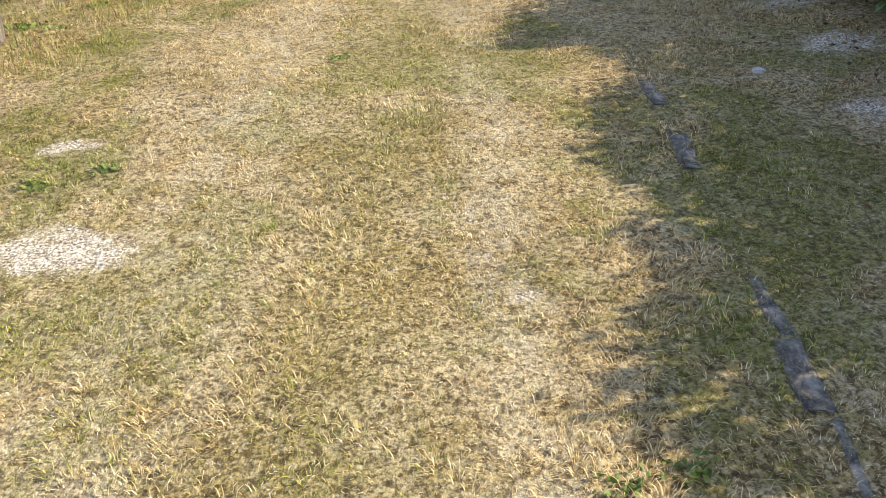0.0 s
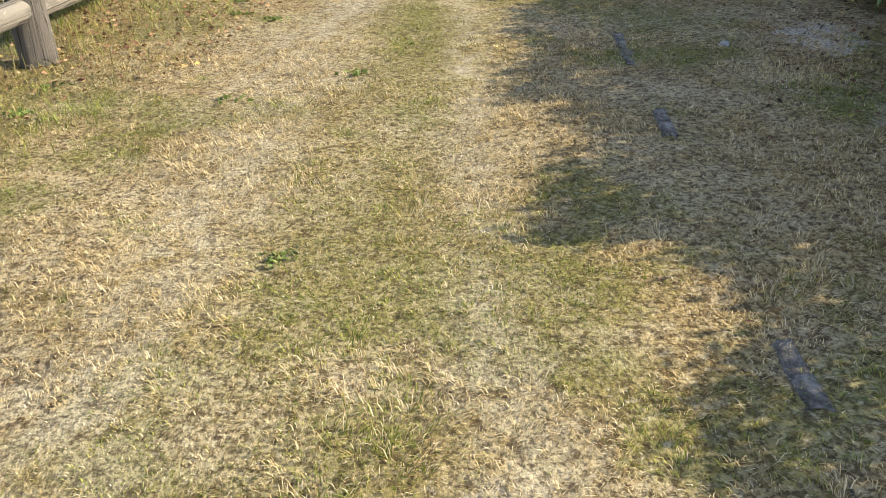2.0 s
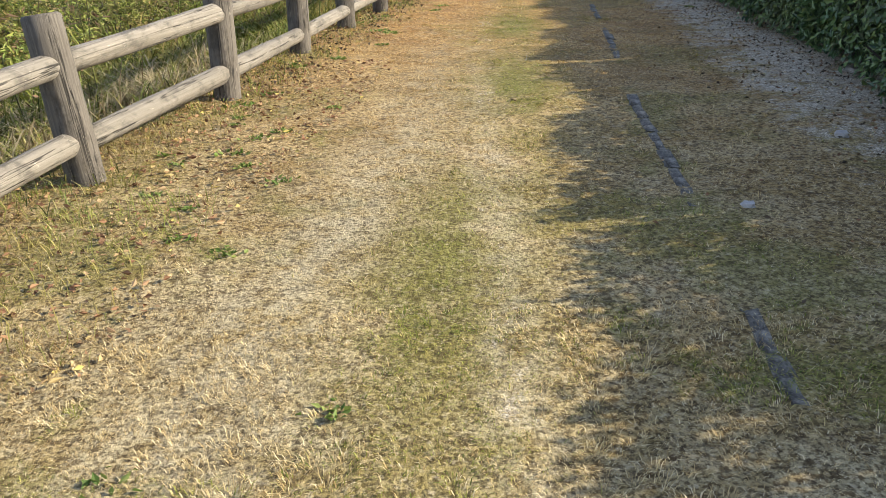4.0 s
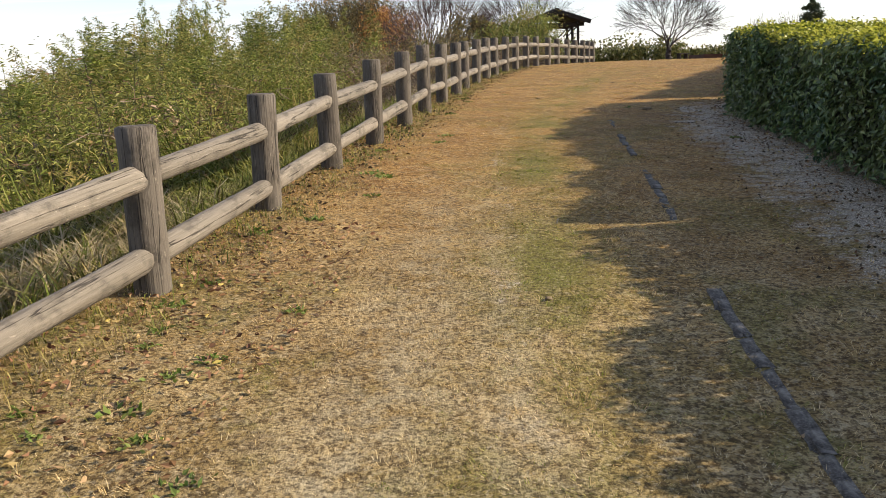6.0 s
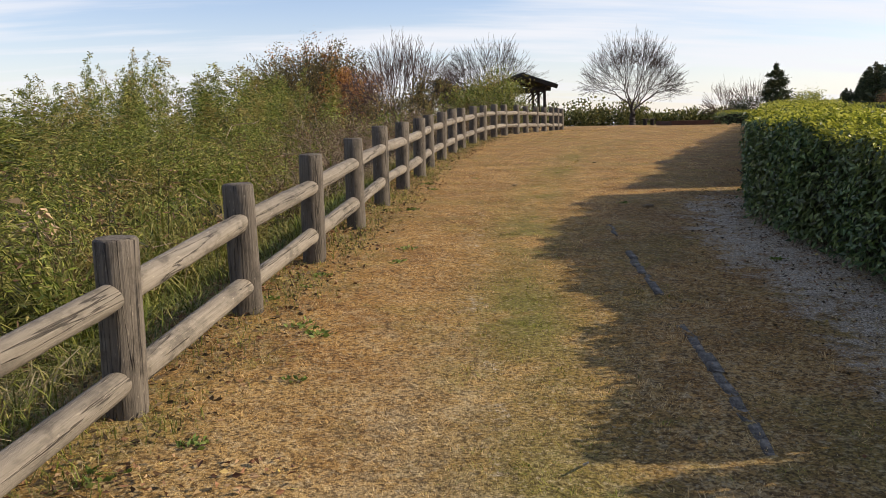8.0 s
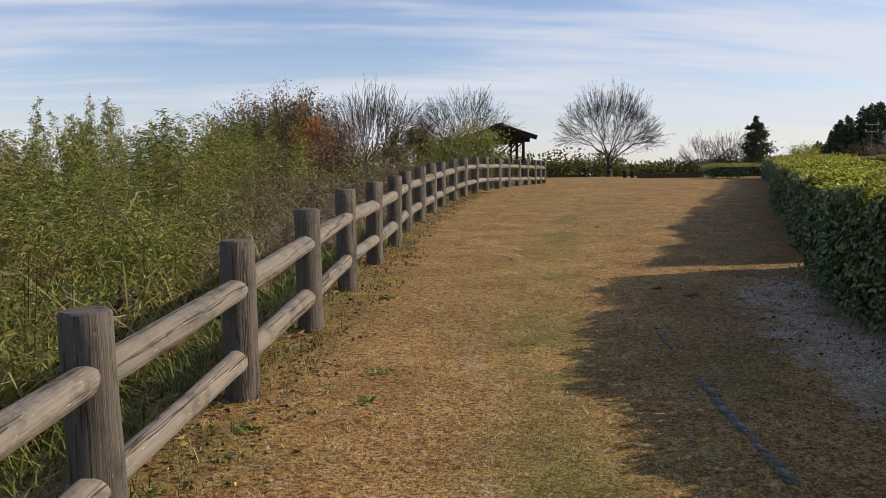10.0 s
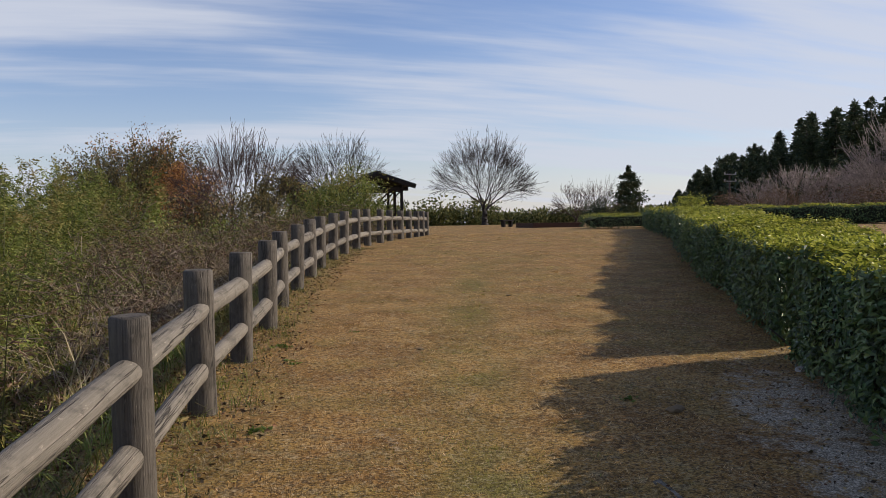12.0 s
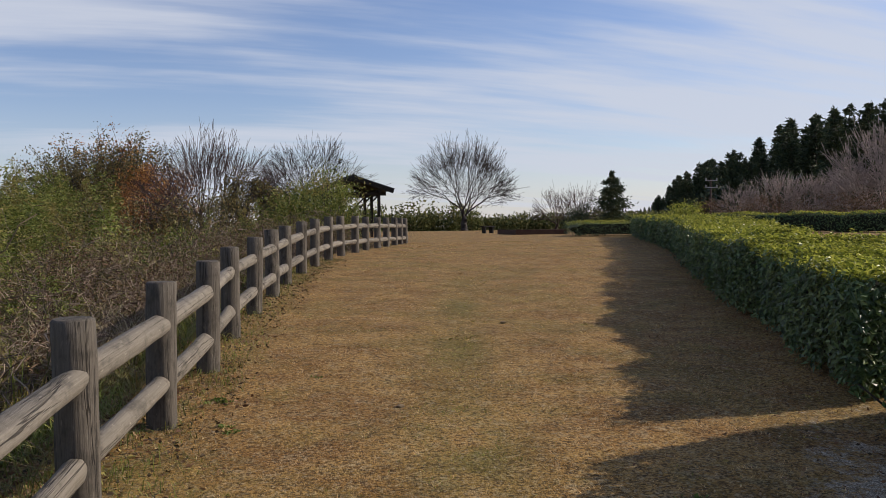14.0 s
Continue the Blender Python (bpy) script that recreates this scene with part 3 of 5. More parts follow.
# ---- hedges ----
def hedge(y0, y1, height, width, density, label, group="clipped hedge", leaf=0.045, xs=HEDGE_X, ys=HEDGE_Y, skew=0.25):
    """A clipped hedge between two stations of its foot line: dark core in place of inner shade, twiggy stems, a shell
    of leaves, young leaves coloured sun-bright on top.
    """
    at = np.array([np.interp(y0, ys, xs), y0, 0.0])
    at[2] = ground_z(at[0], at[1])
    ob = thing("hedge", label, "hedge", at=tuple(at), group=group)
    r = rng

    def place(s, w, h):
        """s along (0..1), w across (0..1), h up in metres; the ends lie along the sun-side skew."""
        y = y0 + (y1 - y0) * s
        x = np.interp(y, ys, xs)
        slope = (np.interp(y + 0.4, ys, xs) - np.interp(y - 0.4, ys, xs)) / 0.8
        nx, ny = 1 / np.hypot(1, slope), -slope / np.hypot(1, slope)
        blend = np.clip(np.minimum(s, 1 - s) * (y1 - y0) / 1.2, 0, 1)
        ny = ny * blend + skew * (1 - blend)
        px, py = x + nx * w * width, y + ny * w * width
        return np.stack([px, py, ground_z(x + 0 * px, y) + h], -1) - at

    def bulge(s, k):
        L = (y1 - y0)
        return 0.05 * np.sin(s * L * 1.9 + k) + 0.035 * np.sin(s * L * 4.7 + 2 * k) + 0.02 * np.sin(s * L * 11 + 3 * k)
    # core: near-black sheets whose colour stands for the shade behind the leaves
    ns = max(4, int((y1 - y0) / 0.25))
    S = np.linspace(0.0, 1.0, ns)
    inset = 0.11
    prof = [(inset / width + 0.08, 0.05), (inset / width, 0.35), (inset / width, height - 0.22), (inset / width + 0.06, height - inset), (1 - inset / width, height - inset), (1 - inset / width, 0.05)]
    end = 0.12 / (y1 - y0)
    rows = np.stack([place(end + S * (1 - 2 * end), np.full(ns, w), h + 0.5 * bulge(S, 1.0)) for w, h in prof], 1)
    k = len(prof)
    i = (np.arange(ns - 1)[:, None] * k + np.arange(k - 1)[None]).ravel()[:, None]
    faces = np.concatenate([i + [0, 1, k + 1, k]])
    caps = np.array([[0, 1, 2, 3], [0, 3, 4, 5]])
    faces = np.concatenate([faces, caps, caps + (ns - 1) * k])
    part("twig_core", mesh_of("twig_core", rows.reshape(-1, 3), faces, M_SHADE_CORE), ob)
    # shell of leaves
    L = y1 - y0

    def shell(count, where, outward, mat, name, size, scatter):
        s, w, h = where(count)
        p = place(s, w, h) + r.normal(size=(count, 3)) * scatter
        d = unit(outward) + [0, 0, 0.35] + r.normal(size=(count, 3)) * 0.5
        v, f = flat_leaf_arrays(p, d, r.uniform(0.7, 1.3, count) * size, r.uniform(0.42, 0.58, count) * size)
        return v, f
    slope = (xs[-1] - xs[0]) / (ys[-1] - ys[0])
    left = np.array([-1.0, slope, 0.25])
    hump = lambda s: height + bulge(s, 0.5)
    side_n = int(L * height * density)
    top_n = int(L * width * density * 0.85)
    pieces = [shell(side_n, lambda c: ((s := r.random(c)), 0.02 + bulge(s, 2.0) * 0.5 + r.normal(size=c) * 0.02 + 0.10 * (r.random(c) < 0.2), 0.06 + r.random(c) ** 0.85 * (hump(s) - 0.06)), left, None, "", leaf, 0.025)]
    pieces.append(shell(side_n // 6, lambda c: ((s := r.random(c)), 0.98 + r.normal(size=c) * 0.02, 0.06 + r.random(c) * (hump(s) - 0.06)), -left, None, "", leaf, 0.03))
    for e, way in ((0.0, np.array([0, -1.0, 0.2])), (1.0, np.array([0, 1.0, 0.2]))):
        cnt = int(width * height * density)
        pieces.append(shell(cnt, lambda c: (np.clip(e + r.normal(size=c) * 0.03 / L, 0, 1), r.random(c), 0.06 + r.random(c) * (height - 0.06)), way, None, "", leaf, 0.03))
    v, f = join(pieces)
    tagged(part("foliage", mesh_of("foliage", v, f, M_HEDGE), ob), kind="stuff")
    # top leaves: young growth, also painted paler than the sides for sunlight
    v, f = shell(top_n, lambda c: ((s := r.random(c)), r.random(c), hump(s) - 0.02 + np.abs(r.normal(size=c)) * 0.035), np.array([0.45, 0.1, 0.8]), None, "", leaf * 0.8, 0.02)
    tagged(part("shoot_layer", mesh_of("shoot_layer", v, f, M_HEDGE_TOP), ob, "yellow-green young leaves on the clipped top, coloured lighter as sunlit"), kind="stuff")
    # stems that show at the foot
    c = int(L * 7)
    p0 = place(r.random(c), 0.12 + 0.25 * r.random(c), np.full(c, -0.03))
    p1 = p0 + np.stack([r.normal(size=c) * 0.12 - 0.06, r.normal(size=c) * 0.15, r.uniform(0.25, 0.5, c)], 1)
    tagged(part("stems", mesh_of("stems", *tube_arrays(p0, p1, np.full(c, 0.012), np.full(c, 0.006), 5), M_BARK), ob), kind="stuff")
    return ob


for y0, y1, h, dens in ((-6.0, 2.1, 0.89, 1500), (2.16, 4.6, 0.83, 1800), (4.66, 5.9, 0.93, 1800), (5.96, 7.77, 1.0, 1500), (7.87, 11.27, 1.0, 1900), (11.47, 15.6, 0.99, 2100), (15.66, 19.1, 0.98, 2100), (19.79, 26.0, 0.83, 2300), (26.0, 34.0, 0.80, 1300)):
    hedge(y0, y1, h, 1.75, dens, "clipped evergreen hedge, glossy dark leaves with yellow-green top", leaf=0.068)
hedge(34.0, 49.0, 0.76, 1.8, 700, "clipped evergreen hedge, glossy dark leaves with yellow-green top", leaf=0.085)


# ---- plants ----
def scatter_band(count, y_lo, y_hi, off_lo, off_hi, power=1.0):
    y = y_lo + (y_hi - y_lo) * rng.random(count) ** power
    off = off_lo + (off_hi - off_lo) * rng.random(count)
    x = np.interp(y, FENCE_Y, FENCE_X) - off
    return x, y, off


def brush_zone(x, y):
    """1 where dead vines and brown brush have taken the bank, 0 where green bamboo grass stands."""
    return smoothstep(-0.6, 0.6, x - (0.11 - 0.185 * (y - 11.7)) + 0.5 * np.sin(y * 1.3)) * smoothstep(15.0, 18.5, y + 0.8 * np.sin(x * 2.1))


def wild_grass(name, label, clumps, per, y_lo, y_hi, off, length, width, mat, droop=(0.3, 0.9), power=1.0, segs=3, green=False):
    """A thicket of arching grass in clumps, as one mass."""
    x, y, _ = scatter_band(clumps, y_lo, y_hi, *off, power)
    if green:
        keep = rng.random(clumps) > 0.7 * brush_zone(x, y)
        x, y = x[keep], y[keep]
        clumps = len(x)
    size = rng.uniform(*length, clumps)
    x, y, size = np.repeat(x, per), np.repeat(y, per), np.repeat(size, per)
    k = len(x)
    x, y = x + rng.normal(size=k) * 0.09, y + rng.normal(size=k) * 0.09
    base = np.stack([x, y, ground_z(x, y) - 0.02], 1)
    L = size * rng.uniform(0.5, 1.1, k)
    v, f = blade_arrays(base, rng.normal(size=(k, 2)), L, rng.uniform(*width, k), rng.uniform(*droop, k), segs)
    thing(name, label, "grass", kind="stuff", data=mesh_of(name, v, f, mat))


def leaf_thicket(name, label, plants, per, y_lo, y_hi, off, height, leaf, mat, power=1.0, spread=0.3, thin=0.0):
    """Upright leafy stems set close, as one mass."""
    x, y, _ = scatter_band(plants, y_lo, y_hi, *off, power)
    keep = rng.random(plants) > thin * brush_zone(x, y)
    x, y = x[keep], y[keep]
    plants = len(x)
    swell = 0.5 + 0.28 * np.sin(x * 1.9 + 0.7 * y) * np.sin(y * 1.3 - 0.4 * x) + 0.22 * np.sin(x * 4.3 - y) * np.sin(y * 3.1 + x)
    h = (height[0] + (height[1] - height[0]) * np.clip(swell * 1.25, 0.02, 1.1)) * rng.uniform(0.75, 1.15, plants)
    z = ground_z(x, y)
    foot = np.stack([x, y, z], 1)
    tip = foot + np.stack([rng.normal(size=plants) * 0.22, rng.normal(size=plants) * 0.22, h], 1)
    t = rng.random((plants, per)) ** 0.55
    whorl = rng.integers(0, 9, (plants, per))
    sweep = whorl * 2.4 + rng.normal(size=(plants, per)) * 0.35 + rng.random((plants, 1)) * 6.28
    t = np.clip(0.3 + whorl * 0.085 + rng.normal(size=(plants, per)) * 0.03, 0, 1.0) * 0.75 + t * 0.25
    far = rng.random((plants, per)) * spread * 1.5 * (1.12 - t)
    out = np.stack([np.cos(sweep), np.sin(sweep), 0 * sweep], -1)
    p = foot[:, None] + (tip - foot)[:, None] * t[..., None] + out * far[..., None] + rng.normal(size=(plants, per, 3)) * 0.035
    p[..., 2] -= 0.5 * far ** 2
    p = p.reshape(-1, 3)
    k = len(p)
    d = out.reshape(-1, 3) + rng.normal(size=(k, 3)) * 0.4 + [0, 0, -0.25]
    v, f = leaf_arrays(p, d, rng.uniform(*leaf, k), rng.uniform(0.12, 0.2, k) * leaf[1], 0.15)
    thing(name, label, "shrub", kind="stuff", data=mesh_of(name, v, f, mat))
    c, g = tube_arrays(foot, tip, np.full(plants, 0.006), np.full(plants, 0.003), 3)
    thing(name.replace("leaves", "stems"), "thin upright stems among bamboo grass leaves", "shrub", kind="stuff", data=mesh_of("stems", c, g, M_CULM))


def tangle(name, label, count, y_lo, y_hi, off, height, radius, mat, power=1.0):
    """Dead vines and brush: long bent twigs criss-crossing, as one mass."""
    x, y, _ = scatter_band(count, y_lo, y_hi, *off, power)
    keep = rng.random(count) < 0.07 + 0.93 * brush_zone(x, y)
    x, y = x[keep], y[keep]
    count = len(x)
    mound = 0.75 + 0.25 * np.sin(x * 1.7 + 0.8 * y) * np.sin(y * 1.1)
    p = np.stack([x, y, ground_z(x, y) + rng.random(count) ** 0.7 * rng.uniform(*height, count) * mound], 1)
    d = unit(rng.normal(size=(count, 3)) * [1, 1, 0.7])
    thick = radius * rng.uniform(0.6, 1.5, count)
    pieces = []
    for _ in range(4):
        q = p + d * rng.uniform(0.07, 0.17, count)[:, None]
        q[:, 2] = np.maximum(q[:, 2], ground_z(q[:, 0], q[:, 1]))
        pieces.append(tube_arrays(p, q, thick, thick * 0.85, 3))
        p, d = q, unit(d + rng.normal(size=(count, 3)) * 0.7)
    v, f = join(pieces)
    thing(name, label, "brush", kind="stuff", data=mesh_of(name, v, f, mat))


def bush(at, width, height, count, leaf, mat, seed, label, name="bush", narrow=0.3):
    """A rounded, uneven shrub: stems from one foot and leaves gathered in clumps round their ends."""
    z = float(ground_z(at[0], at[1]))
    ob = thing(name, label, "shrub", at=(at[0], at[1], z))
    r = np.random.default_rng(seed)
    m = 46
    ang, t = r.random(m) * 2 * np.pi, r.random(m)
    rad = width / 2 * np.sqrt(r.random(m)) * np.sqrt(np.maximum(0.05, 1 - (t * 1.05 - 0.35) ** 2))
    tips = np.stack([rad * np.cos(ang), rad * np.sin(ang), height * (0.12 + 0.82 * t * (1 - 0.35 * (rad / width * 2) ** 2))], 1)
    tagged(part("woody_frame", mesh_of("woody_frame", *tube_arrays(tips * [0.25, 0.25, 0.0], tips, np.full(m, 0.02), np.full(m, 0.006), 4), M_DARKBARK), ob), kind="stuff")
    p = tips[r.integers(0, m, count)] + r.normal(size=(count, 3)) * [width * 0.09, width * 0.09, height * 0.09]
    p[:, 2] = np.maximum(p[:, 2], 0.02)
    v, f = leaf_arrays(p, r.normal(size=(count, 3)) + [0, 0, 0.1], r.uniform(0.6, 1.3, count) * leaf, r.uniform(0.7, 1.2, count) * leaf * narrow, 0.15)
    tagged(part("foliage", mesh_of("foliage", v, f, mat), ob), kind="stuff")
    return ob


def grow(base, way, length, radius, levels, spread, kids, ratio, seed, lift=0.12, bits=4, wobble=0.12):
    """Recursive branching; returns segments and the ends of the last level."""
    r = np.random.default_rng(seed)
    segs, ends = [], []

    def go(p, d, L, rad, lev):
        k = bits if lev > 1 else 2
        for j in range(k):
            q = p + d * L / k
            r1 = rad * (1 - 0.42 * (j + 1) / k)
            segs.append((p, q, rad * (1 - 0.42 * j / k), r1))
            d = unit(d + r.normal(size=3) * wobble + np.array([0, 0, lift * 0.5]))
            p = q
            if lev > 1 and j >= 1 and j < k - 1 and r.random() < 0.55:
                a = unit(d + unit(r.normal(size=3)) * spread * 1.2)
                go(p, a, L * ratio * r.uniform(0.5, 0.9), r1 * 0.55, lev - 1 if lev > 2 else 1)
        if lev <= 1:
            ends.append(p)
            return
        n_kids = kids if r.random() < 0.75 else kids - 1
        for _ in range(max(2, n_kids)):
            a = unit(d + unit(r.normal(size=3)) * spread + np.array([0, 0, lift]))
            go(p, a, L * ratio * r.uniform(0.8, 1.15), rad * 0.58 * r.uniform(0.75, 1.05), lev - 1)
    go(np.array(base, float), unit(np.array(way, float)), length, radius, levels)
    return segs, ends


def wood_mesh(name, segs, mat, sides=5, least=0.0):
    p0, p1 = np.array([s[0] for s in segs]), np.array([s[1] for s in segs])
    r0, r1 = np.maximum([s[2] for s in segs], least), np.maximum([s[3] for s in segs], least)
    return mesh_of(name, *tube_arrays(p0, p1, r0, r1, sides), mat, smooth=True)


def branch_out(start, goals, rad, r, least, wobble=0.11, step=0.2):
    """Limbs that part again and again until each twig reaches its own goal in the crown; returns tapered pieces and twig ends."""
    segs, ends, total = [], [], len(goals)

    def limb(p, q, rad, r1, bits):
        last = p
        length = np.linalg.norm(q - p)
        off = np.cumsum(r.normal(size=(bits, 3)), 0) * length * wobble / bits
        for j in range(1, bits + 1):
            s = p + (q - p) * j / bits + (off[j - 1] if j < bits else 0)
            segs.append((last, s, rad + (r1 - rad) * (j - 1) / bits, rad + (r1 - rad) * j / bits))
            last = s

    def go(p, goals, rad):
        if len(goals) == 1:
            limb(p, goals[0], rad, least, 3)
            ends.append((p, goals[0]))
            return
        way = unit(goals - p)
        spread = way - way.mean(0)
        axis = np.linalg.svd(spread, full_matrices=False)[2][0]
        order = np.argsort(spread @ axis)
        cut = int(np.clip(round(len(goals) * r.uniform(0.35, 0.65)), 1, len(goals) - 1))
        for some in (goals[order[:cut]], goals[order[cut:]]):
            thick = max(least, rad * (len(some) / len(goals)) ** 0.44)
            if len(some) == 1:
                go(p, some, thick)
                continue
            share = len(some) / total
            far = np.linalg.norm(some - p, axis=1).mean()
            q = p + unit(unit(some - p).mean(0)) * far * (0.09 if share > 0.15 else step) * r.uniform(0.6, 1.3)
            limb(p, q, thick, max(least, thick * 0.9), 3)
            go(q, some, max(least, thick * 0.9))
    go(np.asarray(start, float), np.asarray(goals, float), rad)
    return segs, ends


def crown_goals(count, height, width, low, r, inner=0.6):
    """Twig ends over and inside a lumpy dome that begins at the height low."""
    up = low / height + (1 - low / height) * r.random(count) ** 0.8
    sweep = 2 * np.pi * r.random(count)
    lift = np.arcsin(np.clip((up - low / height) / (1 - low / height), 0, 1))
    lump = 1 + 0.07 * np.sin(sweep * 3 + count) + 0.05 * np.sin(sweep * 7 + lift * 5)
    rad = lump * (inner + (1 - inner) * r.random(count) ** 0.45)
    free = np.stack([np.cos(lift) * np.cos(sweep) * width / 2 * rad, np.cos(lift) * np.sin(sweep) * width / 2 * rad, low + np.sin(lift) * (height - low) * rad], 1)
    tufts = max(14, count // 14)
    own = r.integers(0, tufts, count)
    spray = free[own] * r.uniform(0.80, 1.04, count)[:, None] + r.normal(size=(count, 3)) * [width * 0.055, width * 0.055, height * 0.035]
    return np.where((np.arange(count) < 0.6 * count)[:, None], spray, free)


def bare_tree(at, height, width, seed, label, twigs=520, mat=None, low=0.30, least=0.0013, fork=0.2, trunks=1):
    """A leafless tree: short trunk, limbs fanning out into a dome of fine twigs."""
    z = float(ground_z(at[0], at[1]))
    tree = thing("bare_tree", label, "tree", at=(at[0], at[1], z))
    r = np.random.default_rng(seed)
    goals = crown_goals(twigs, height, width, height * low, r)
    crown = []
    share = np.array_split(np.argsort(np.arctan2(goals[:, 1], goals[:, 0])), trunks)
    for own in share:
        foot = np.array([0, 0, -0.05]) if trunks == 1 else np.append(goals[own].mean(0)[:2] * 0.25, -0.05)
        top = np.array([r.normal() * 0.02 * height, r.normal() * 0.02 * height, height * fork]) + foot * (trunks > 1) * [1.6, 1.6, 0]
        size = height * 0.034 / trunks ** 0.6
        trunk = []
        p = foot
        for j in range(5):
            q = foot + (top - foot) * (j + 1) / 5 + np.append(r.normal(size=2) * 0.004 * height * (j < 4), 0)
            trunk.append((p, q, size * (1.25 - 0.25 * min(j, 1) - 0.05 * j), size * (1.0 - 0.05 * (j + 1))))
            p = q
        part("trunk", wood_mesh("trunk", trunk, mat or M_BARK, 10), tree)
        segs, ends = branch_out(top, goals[own], size * 0.8, r, height * least)
        crown += segs
        for p, q in ends:
            for _ in range(2):
                s = p + (q - p) * r.uniform(0.3, 0.85)
                crown.append((s, s + unit(unit(q - p) + r.normal(size=3) * 0.45) * height * r.uniform(0.03, 0.06), height * least, height * least * 0.7))
    part("crown", wood_mesh("crown", crown, mat or M_BARK, 3), tree)
    return tree


def autumn_tree(at, height, width, seed, label, twigs=460, leaves=34000, leaf=0.19):
    """A broad tree half in leaf: dull brown-green leaves on one side, rust on the other, twigs showing at the top."""
    z = float(ground_z(at[0], at[1]))
    tree = thing("autumn_tree", label, "tree", at=(at[0], at[1], z))
    r = np.random.default_rng(seed)
    goals = crown_goals(twigs, height, width, height * 0.40, r, 0.45)
    skirt = r.random(twigs) < 0.3
    goals[skirt, 2] -= height * 0.28 * r.random(skirt.sum())
    crown = []
    top = np.array([0.1, 0, height * 0.12])
    part("trunk", wood_mesh("trunk", [(np.array([0, 0, -0.05]), top, height * 0.04, height * 0.034)], M_DARKBARK, 8), tree)
    crown, _ = branch_out(top, goals, height * 0.024, r, height * 0.0014, 0.12)
    part("crown", wood_mesh("crown", crown, M_DARKBARK, 3), tree)
    rust = (goals[:, 0] > width * 0.10 + 0.06 * width * r.normal(size=twigs)) & (goals[:, 2] < height * 0.75) | ((goals[:, 2] > height * 0.86) & (r.random(twigs) < 0.3))
    for mat, mask, share in ((M_DUSK, ~rust, 0.62), (M_RUST, rust, 0.38)):
        pick = goals[mask]
        weight = np.clip(1.45 - pick[:, 2] / height, 0.4, 1)
        i = r.choice(len(pick), int(leaves * share), p=weight / weight.sum())
        p = pick[i] * (1 - 0.18 * r.random(len(i))[:, None] ** 2) + r.normal(size=(len(i), 3)) * height * 0.024
        v, f = leaf_arrays(p, r.normal(size=(len(i), 3)), r.uniform(0.6, 1.3, len(i)) * leaf, r.uniform(0.4, 0.7, len(i)) * leaf)
        tagged(part("foliage", mesh_of("foliage", v, f, mat), tree), kind="stuff")
    return tree


def leafy_tree(at, height, spread, seed, label, mats, counts, leaf, name="tree", wood=None, trunk_h=0.2, levels=5):
    z = float(ground_z(at[0], at[1]))
    tree = thing(name, label, "tree", at=(at[0], at[1], z))
    segs, tips = [], []
    r = np.random.default_rng(seed)
    for k in range(6):
        ang = k * 1.05 + r.uniform(-0.3, 0.3)
        way = np.array([np.cos(ang) * spread, np.sin(ang) * spread, 1.0])
        s, e = grow(np.array([0, 0, height * trunk_h * r.uniform(0.2, 1)]), way, height * 0.3, height * 0.018, levels, 0.5, 3, 0.66, seed * 17 + k, lift=0.05)
        segs += s
        tips += e
    segs.append((np.zeros(3), np.array([0, 0, height * trunk_h]), height * 0.035, height * 0.028))
    part("crown", wood_mesh("crown", segs, wood or M_DARKBARK, 4, least=height * 0.001), tree)
    tips = np.array(tips)
    for j, (mat, count) in enumerate(zip(mats, counts)):
        pick = tips if len(mats) == 1 else tips[(np.sin(tips[:, 0] * 1.1 + j * 2.2) + 0.5 * np.sin(tips[:, 2] * 1.9 + j)) > -0.2]
        p = pick[r.integers(0, len(pick), count)] + r.normal(size=(count, 3)) * height * 0.035
        v, f = leaf_arrays(p, r.normal(size=(count, 3)), r.uniform(0.6, 1.3, count) * leaf, r.uniform(0.4, 0.7, count) * leaf)
        part("foliage", mesh_of("foliage", v, f, mat), tree)
    return tree


